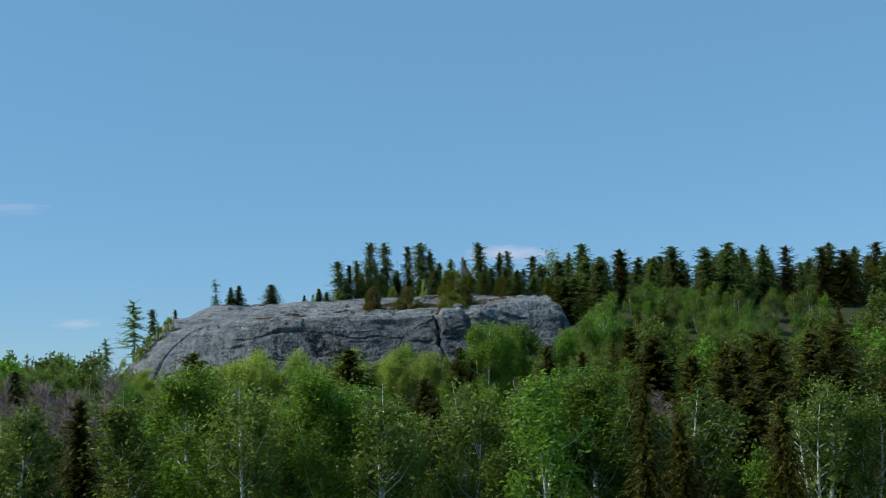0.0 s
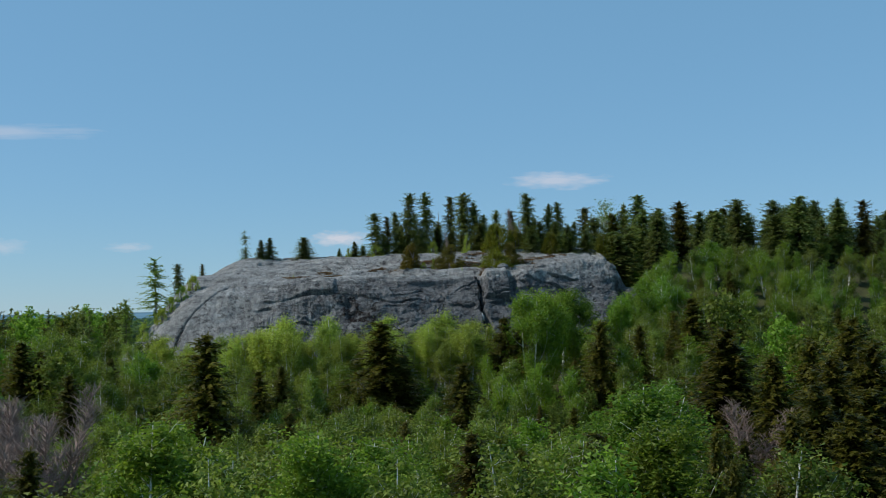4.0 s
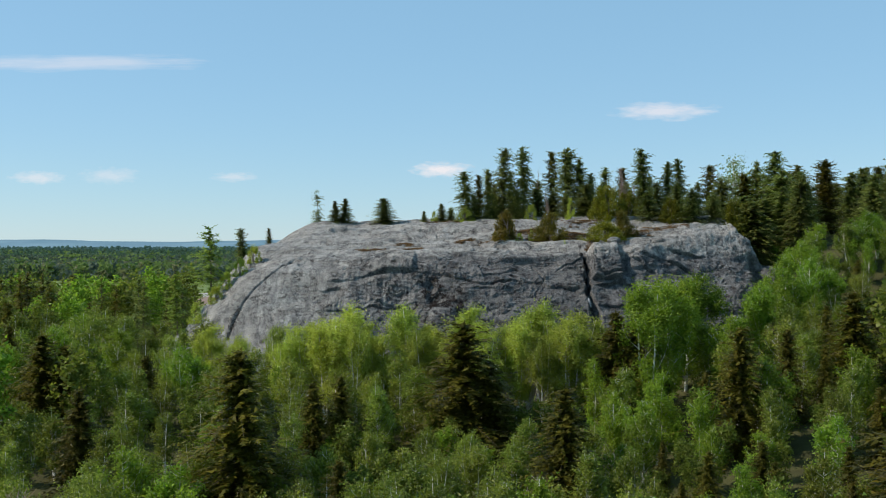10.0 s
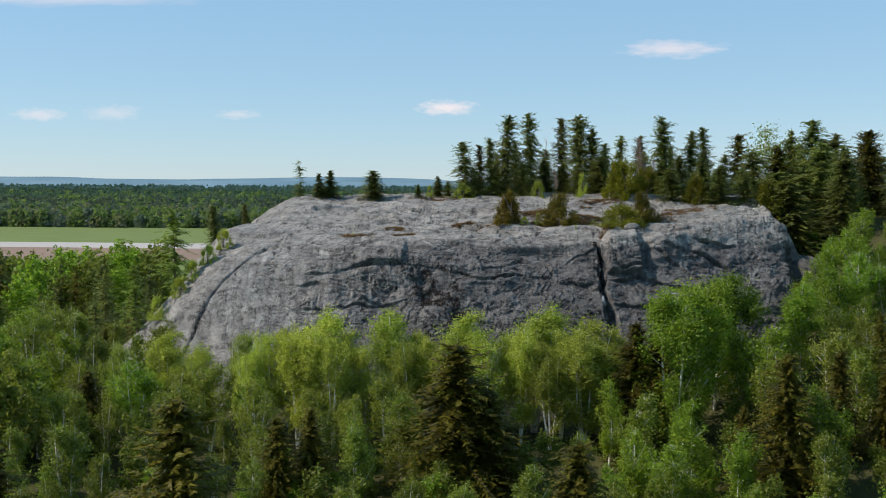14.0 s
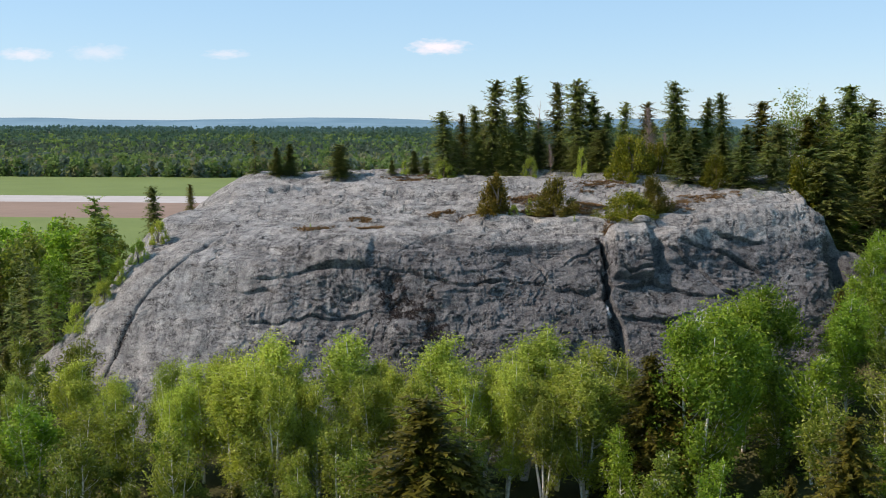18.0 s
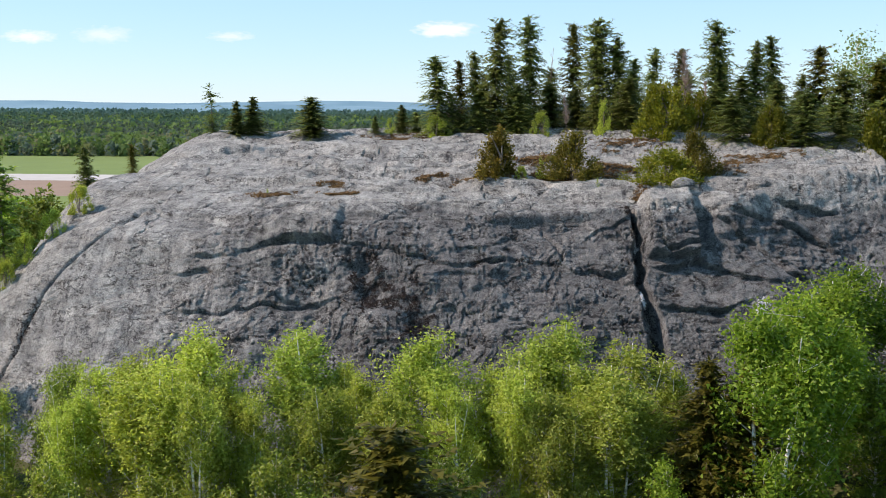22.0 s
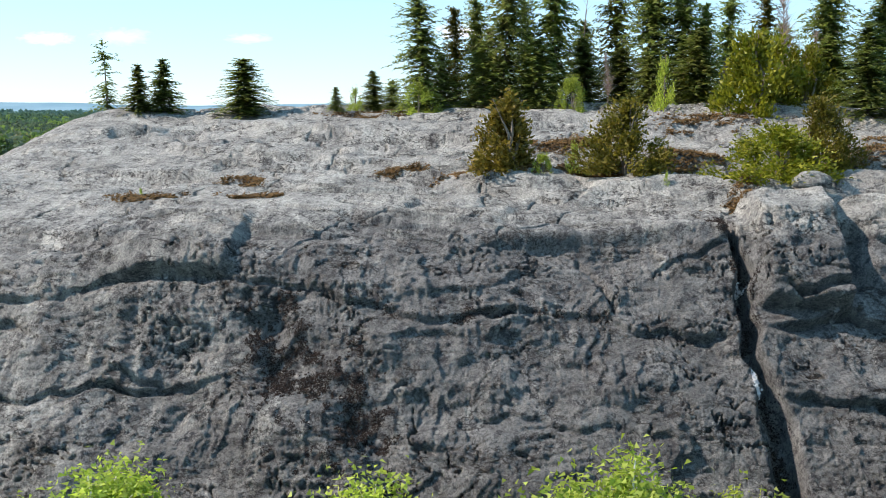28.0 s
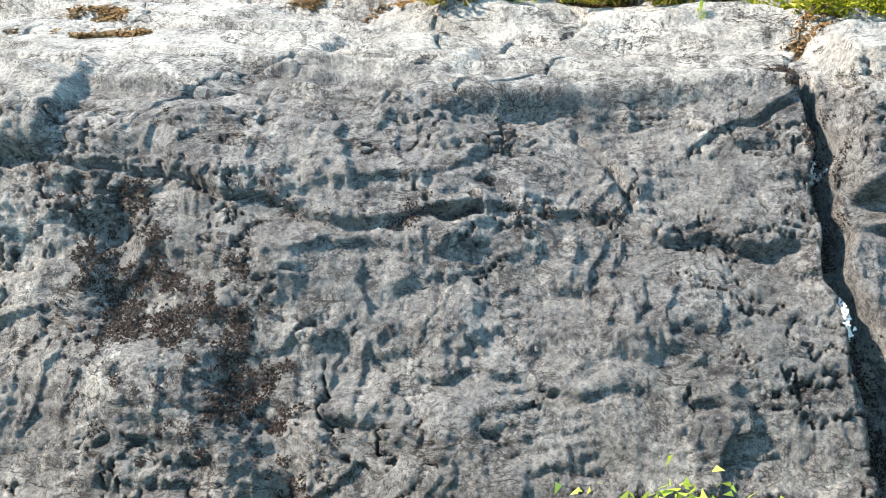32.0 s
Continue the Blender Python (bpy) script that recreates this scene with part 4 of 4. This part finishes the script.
on_top("small", TOP_SPRUCE[3], -21.7, 88.0, 12.0, 0.8)
on_top("larch", LARCH, -26.6, 71.0, 7.4, 0.9)
for x, y in ((-20.6, 75.5), (-21.4, 73.6), (-22.3, 72.0), (-22.9, 70.6)):
    plant("bush", BUSH[0], x, y, 1.9, wide=0.8)
on_top("bush", BUSH[1], -24.6, 70.0, 5.6, 0.9)

# ---- named trees in front of the dome: x, y, top height ----
for k, (x, y, top) in enumerate([(-12.9, 58, 4.3), (-11.9, 59, 4.9), (-9.3, 57, 5.2), (-7.4, 57, 4.6), (-5.0, 59, 5.2), (-1.7, 58, 4.3), (0.6, 58, 5.6), (2.8, 59, 4.7),
                                 (5.0, 59, 5.9), (6.8, 58, 4.5), (9.3, 58.5, 5.7), (-10.6, 55.4, 4.2), (-8.2, 55, 4.4), (-6.2, 56.2, 4.0), (-3.4, 56.2, 4.3), (-0.4, 55.6, 4.4), (1.8, 56.0, 4.2), (4.0, 56.4, 4.6), (6.0, 55.6, 4.0), (8.2, 56.2, 4.4), (10.6, 58.6, 4.2), (-13.8, 56.0, 3.6), (-3.2, 59.3, 4.4), (-15.2, 58.5, 3.9), (-17.6, 57.5, 3.6), (-20.2, 58.5, 3.4), (-23, 57, 3.4)]):
    on_top("birch", FINE_BIRCH[(k * 5 + k // 4) % 4], x, y, top + rnd.uniform(-0.3, 0.9), rnd.uniform(0.85, 1.25))
for k, (x, y, top) in enumerate([(13.5, 54.0, 8.0), (15.6, 57.0, 8.1), (19.2, 62.0, 8.4), (23.7, 62.0, 7.6), (28.9, 66.0, 9.6), (32.0, 70.0, 9.9), (-5.9, -8, 2.7), (-1.2, -10, 2.4), (0.5, -6, 1.6), (10.5, -5, 2.2), (13.9, 8, 2.6), (17.5, 60.5, 8.0), (26.5, 64.0, 8.6)]):
    on_top("aspen", FINE_ASPEN[k % 2] if y < 63 else ASPEN[k % 3], x, y, top, rnd.uniform(0.95, 1.15) * (1.3 if y < 20 else 1.0))
for k, (x, y, top, w) in enumerate([(0.2, 46.8, 4.9, 1.25), (-11.9, 33.4, 4.3, 1.0), (11.4, 55.3, 5.2, 0.9), (12.9, 55.5, 5.0, 0.9), (28.5, 54.0, 6.8, 1.1), (-30.8, 51.3, 3.6, 1.1), (-29.2, 51.5, 2.8, 1.0),
                                    (4.4, 3.0, 0.5, 0.8), (22.4, 25.0, 4.5, 1.1), (6.3, 36.0, 2.0, 1.0), (-9.6, 44.0, 1.2, 0.9), (-22.8, 38.0, 1.4, 0.9), (18.3, 45.0, 4.8, 0.9), (23.0, 25.5, 3.4, 1.1),
                                    (21.9, 5.0, 0.9, 1.1), (24.5, 9.0, 1.6, 1.2), (26.5, 14.0, 2.5, 1.2), (-7.9, 45.0, 1.5, 0.8), (2.0, 47.6, 2.2, 1.1), (-23.6, 53.0, 2.0, 0.9)]):
    on_top("spruce", FULL_SPRUCE[k % 3], x, y, top, w * 1.05)
for k, (x, y, top) in enumerate([(21.5, 8, 2.0), (24, 12, 3.2), (27, 14, 3.8), (30, 15, 4.2), (33, 18, 4.6), (19.5, 6, 0.8), (26, 20, 3.8), (35, 22, 5.0), (30, 24, 4.6), (23, 18, 3.0), (38, 28, 5.5), (33, 30, 5.0), (28, 9, 2.6), (25, 5.5, 1.5)]):
    on_top("spruce", FULL_SPRUCE[k % 2 * 2], x, y, top, 0.95)
for k, (x, y, top) in enumerate([(-38.5, 88, 5.4), (-35.8, 88, 6.5), (-31.8, 84, 3.4), (-38.6, 84, 3.6), (-49, 90, 7.0), (-46.8, 90, 7.0), (-51.6, 90, 6.3), (-40.8, 90, 6.6), (-49.6, 95, 6.8), (-34.4, 85, 6.4), (-48.1, 100, 6.5),
                                 (-42.6, 100, 6.0), (-42.7, 75, 7.0), (-33, 79, 4.6), (-44, 84, 6.0), (-30.0, 78, 3.6), (-36.5, 76, 4.6), (-54.5, 98, 6.8), (-28.6, 75.5, 3.4), (-31.0, 88.0, 6.0)]):
    on_top("spruce", DARK_SPRUCE[k % 2], x, y, top, rnd.uniform(0.75, 1.1))
for x, y, top in [(-14.4, 5.0, 3.0), (-16.4, 6.5, 2.8), (-15.6, 2.5, 2.3), (-18.8, 8.5, 2.6), (-14.2, 1.5, 1.2), (-20.5, 10.5, 2.2), (21.5, 16.5, 1.0)]:
    on_top("bare", BARE[0] if x < -16 else BARE[1], x, y, top, 1.6)


# ---- the wood that fills the slope in front, and the ridge ----
def free(x, y, gap):
    return all((x - a) ** 2 + (y - b) ** 2 > gap * gap for a, b in planted)


def canopy(x, y):
    top = float(np.interp(y, [-12, -6, 5, 20, 35, 46, 58, 70, 90], [2.2, 2.0, 0.7, 0.0, -0.4, 1.4, 3.8, 5.0, 5.6]))
    return top + 2.6 * float(sstep(8, 24, x)) * float(sstep(20, 50, y)) + 3.0 * float(sstep(24, 40, x)) * float(sstep(50, 75, y))


def scatter(count, xr, yr, gap, rule):
    spots = []
    for k in range(count * 14):
        x, y = rnd.uniform(*xr), rnd.uniform(*yr)
        if rule(x, y) and free(x, y, gap):
            planted.append((x, y))
            spots.append((x, y))
            if len(spots) >= count:
                break
    return spots


def in_front(x, y):
    reach = 17 + 0.47 * (y + 13)
    if not -reach < x < reach + 4:
        return False
    if -22 < x < 12 and y > 59.5 - 0.05 * abs(x) or 12 <= x < 24 and y > 62:
        return False
    return dome_height(np.array([x]), np.array([y]))[0] < ground_height(x, y) + 0.4


near_spots = scatter(450, (-45, 58), (-13, 75), 2.15, in_front)
for n, (x, y) in enumerate(near_spots):
    top = canopy(x, y) - rnd.uniform(0, 1.6)
    pick = rnd.random()
    if any(abs(x - a) < 3.2 and -10 < y - b < 0.6 for a, b in ((0.2, 46.8), (-11.9, 33.4), (4.4, 3.0), (-30, 51.3))):
        top -= 2.2
    hgt = max(top - standing(x, y), 4.0)
    broad = 1.0 + 0.15 * float(sstep(30, 0, y))
    if pick < 0.13 + 0.55 * (x > 0.2 * (y + 52) and y < 34):
        plant("spruce", FULL_SPRUCE[n % 3], x, y, hgt * rnd.uniform(0.8, 1.1), wide=rnd.uniform(0.55, 0.85))
    elif pick < 0.27 + 0.35 * (x > 8):
        plant("aspen", ASPEN[n % 3], x, y, hgt, wide=broad * rnd.uniform(0.9, 1.25))
    else:
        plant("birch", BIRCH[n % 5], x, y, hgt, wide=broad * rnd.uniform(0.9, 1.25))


for n, (x, y) in enumerate(scatter(70, (25, 54), (56, 75), 1.9, lambda x, y: dome_height(np.array([x]), np.array([y]))[0] < ground_height(x, y) + 0.4 and x < 20 + 0.4 * y)):
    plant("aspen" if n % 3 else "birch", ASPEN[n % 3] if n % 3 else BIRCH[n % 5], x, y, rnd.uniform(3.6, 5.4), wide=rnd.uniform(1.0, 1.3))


def on_ridge(x, y):
    return x > 27 + 0.3 * max(0, 92 - y) and dome_height(np.array([x]), np.array([y]))[0] < ground_height(x, y) + 1.5


for n, (x, y) in enumerate(scatter(110, (28, 84), (80, 106), 2.6, on_ridge)):
    plant("ridge", TOP_SPRUCE[n % 5], x, y, rnd.uniform(5.0, 8.2), wide=rnd.uniform(0.9, 1.25))


def joined_wood(name, label, spots, templates, low, high):
    """Many trees as one mesh, where they stand too thick to be told apart."""
    crowns = {}
    for x, y in spots:
        me = templates[rnd.randrange(len(templates))][1]
        h = rnd.uniform(low, high) / 8
        a, z = rnd.uniform(0, 6.28), standing(x, y) - 0.1
        co = np.empty(len(me.vertices) * 3, np.float32)
        me.vertices.foreach_get("co", co)
        co = co.reshape(-1, 3) * h
        co = np.stack([co[:, 0] * math.cos(a) - co[:, 1] * math.sin(a) + x, co[:, 0] * math.sin(a) + co[:, 1] * math.cos(a) + y, co[:, 2] + z], -1)
        crowns.setdefault(me.materials[0].name, []).append(co)
    for mname, chunks in crowns.items():
        tagged(new(name, quads_mesh(name, np.concatenate(chunks), bpy.data.materials[mname])), label, "woods", kind="stuff")


def flank(x, y):
    if y > 120 and x > -15:
        return False
    if dome_height(np.array([x]), np.array([y]))[0] > ground_height(x, y) - 0.3 and x > -30:
        return False
    if x > -36 and y > 70 and x < 0:
        return False
    return -22 - 0.50 * (y + 20) < x < -24 or (x > 30 and y < 62)


def understory(x, y):
    return in_front(x, y) and (y < 53 or x > 16)


planted_trees = list(planted)
planted.clear()
joined_wood("undergrowth", "leafy saplings and bushes between the trunks", scatter(300, (-45, 58), (-13, 80), 1.9, understory), LITE, 2.5, 4.5)
planted[:] = planted_trees
joined_wood("mixed_wood", "mixed birch and aspen wood beside the dome", scatter(330, (-100, 60), (34, 118), 2.7, flank), LITE, 7.0, 10.2)
joined_wood("mixed_wood", "dark conifers mixed into the wood", scatter(90, (-100, 60), (34, 118), 2.4, flank), DARK_SPRUCE, 5.0, 7.8)


# ---- fields beyond ----
for name, label, y0, y1, m in (("meadow", "flat green hay meadow", 150, 252, M_GRASS), ("ploughed_field", "bare brown ploughed field", 252, 300, M_DIRT),
                               ("gravel_strip", "pale gravel strip along the field", 300, 326, M_PALE), ("far_meadow", "green field in front of the far woods", 326, 440, M_GRASS)):
    fx, fy = np.meshgrid(np.linspace(-420, 60, 40), np.linspace(y0, y1, 8))
    tagged(new(name, grid_mesh(name, fx, fy, -5.8 + 0.05 * vnoise(fx / 9, fy / 9, 0 * fx, 3), m)), label, "field", kind="structure")


# ---- far woods and hills ----
def far_wood(name, label, count, y0, y1, m, tall, wide, cone, seed, tufts=18):
    """Far trees, each a stack of loose tufts, joined into one mesh."""
    rng = np.random.default_rng(seed)
    y = y0 + (y1 - y0) * rng.random(count) ** 1.6
    x = rng.uniform(-0.75, 0.75, count) * (y + 60) - 20
    h = tall * rng.uniform(0.6, 1.25, count) * (1 + y / 4000)
    w = wide * rng.uniform(0.7, 1.3, count) * (0.6 + y / 900)
    base = np.stack([x, y, np.full(count, -6.5)], -1)
    rows = []
    for k in range(tufts):
        t = (k + rng.random(count)) / tufts
        r = w * ((1 - t) ** 0.8 if cone else np.sqrt(np.maximum(1 - (1.7 * t - 0.75) ** 2, 0.03))) * np.sqrt(rng.random(count))
        a = rng.uniform(0, 6.28, count)
        mid = base + np.stack([r * np.cos(a), r * np.sin(a), h * t], -1)
        lean = unit(rng.normal(size=(count, 3)))
        side = unit(np.cross(lean, rng.normal(size=(count, 3))))
        size = (0.75 * w * (5.0 / tufts) ** 0.35)[:, None]
        rows.append(np.stack([mid - lean * size + side * size * 0.8, mid + lean * size * 1.2, mid - lean * size * 0.6 - side * size], 1))
    tagged(new(name, quads_mesh(name, np.concatenate(rows), m)), label, "woods", kind="stuff")


for k, (n, m) in enumerate(((1500, M_FAR), (700, M_FARBARE), (700, M_FARHAZE[0]))):
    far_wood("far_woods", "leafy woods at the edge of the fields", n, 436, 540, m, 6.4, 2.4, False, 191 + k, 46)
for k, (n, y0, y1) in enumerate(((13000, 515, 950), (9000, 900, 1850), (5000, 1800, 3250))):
    far_wood("far_woods", "conifer forest on the plain reaching to the horizon", n, y0, y1, M_FARHAZE[k], 4.8, 1.7, True, 92 + k, (22, 18, 14)[k])
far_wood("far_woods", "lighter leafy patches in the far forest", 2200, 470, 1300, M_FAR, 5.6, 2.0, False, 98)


# the hills' blue is distance haze painted into their base colour
m_hill, nt, b = mat("hazed_far_hills", 1.0)
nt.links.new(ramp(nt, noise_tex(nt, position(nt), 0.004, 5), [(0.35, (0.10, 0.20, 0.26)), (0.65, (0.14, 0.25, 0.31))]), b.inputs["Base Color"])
hx = np.linspace(-3400, 3400, 160)
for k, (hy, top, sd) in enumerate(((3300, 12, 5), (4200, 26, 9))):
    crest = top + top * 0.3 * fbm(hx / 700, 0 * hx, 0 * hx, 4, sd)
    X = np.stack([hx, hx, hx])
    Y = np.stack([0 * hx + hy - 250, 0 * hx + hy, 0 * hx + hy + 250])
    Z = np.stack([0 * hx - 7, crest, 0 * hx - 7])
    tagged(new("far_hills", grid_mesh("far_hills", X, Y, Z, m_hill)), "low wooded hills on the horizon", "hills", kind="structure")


# ---- clouds ----
def cloud(x, z, wide, tall, seed, dense=0.6):
    m = bpy.data.materials.new("cloud")
    m.use_nodes = True
    nt = m.node_tree
    nt.nodes.clear()
    out = nt.nodes.new("ShaderNodeOutputMaterial")
    # the disc glows white by itself in place of sunlight on the cloud
    em = node(nt, "ShaderNodeEmission", Color=(1.0, 0.95, 0.95, 1), Strength=1.1)
    tr = nt.nodes.new("ShaderNodeBsdfTransparent")
    tc = nt.nodes.new("ShaderNodeTexCoord")
    mp = nt.nodes.new("ShaderNodeMapping")
    mp.inputs["Location"].default_value = (seed * 3.7, 0, seed)
    mp.inputs["Scale"].default_value = (2.2, 1, 1.4)
    nt.links.new(tc.outputs["Object"], mp.inputs[0])
    n = noise_tex(nt, mp.outputs[0], 1.3, 5, 0.55)
    ln = nt.nodes.new("ShaderNodeVectorMath")
    ln.operation = "LENGTH"
    nt.links.new(tc.outputs["Object"], ln.inputs[0])
    su = nt.nodes.new("ShaderNodeMath")
    su.operation = "SUBTRACT"
    nt.links.new(n, su.inputs[0])
    sc = nt.nodes.new("ShaderNodeMath")
    sc.operation = "MULTIPLY_ADD"
    sc.inputs[1].default_value, sc.inputs[2].default_value = 0.75, -0.25
    nt.links.new(ln.outputs["Value"], sc.inputs[0])
    nt.links.new(sc.outputs[0], su.inputs[1])
    mx = nt.nodes.new("ShaderNodeMixShader")
    nt.links.new(ramp(nt, su.outputs[0], [(0.06, (0, 0, 0)), (0.62, (dense, dense, dense))]), mx.inputs[0])
    nt.links.new(tr.outputs[0], mx.inputs[1])
    nt.links.new(em.outputs[0], mx.inputs[2])
    nt.links.new(mx.outputs[0], out.inputs[0])
    ang = np.linspace(0, 2 * math.pi, 33)[:-1]
    ob = new("cloud", mesh_of("cloud", [(math.cos(a), 0, math.sin(a)) for a in ang], [tuple(range(32))], m))
    ob.matrix_basis = pose(x, 3000, z) @ Matrix.Diagonal((wide / 2, 1, tall / 2, 1))
    tagged(ob, "small thin white cloud low in the blue sky", "cloud", "clouds", kind="structure")


cloud(482, 384, 350, 60, 1, 0.5)
cloud(-142, 222, 205, 52, 2, 0.7)
cloud(-731, 202, 150, 34, 3, 0.3)
cloud(-1300, 200, 190, 45, 4, 0.4)
cloud(-1090, 206, 200, 55, 5, 0.28)
cloud(-1190, 528, 950, 60, 6, 0.32)
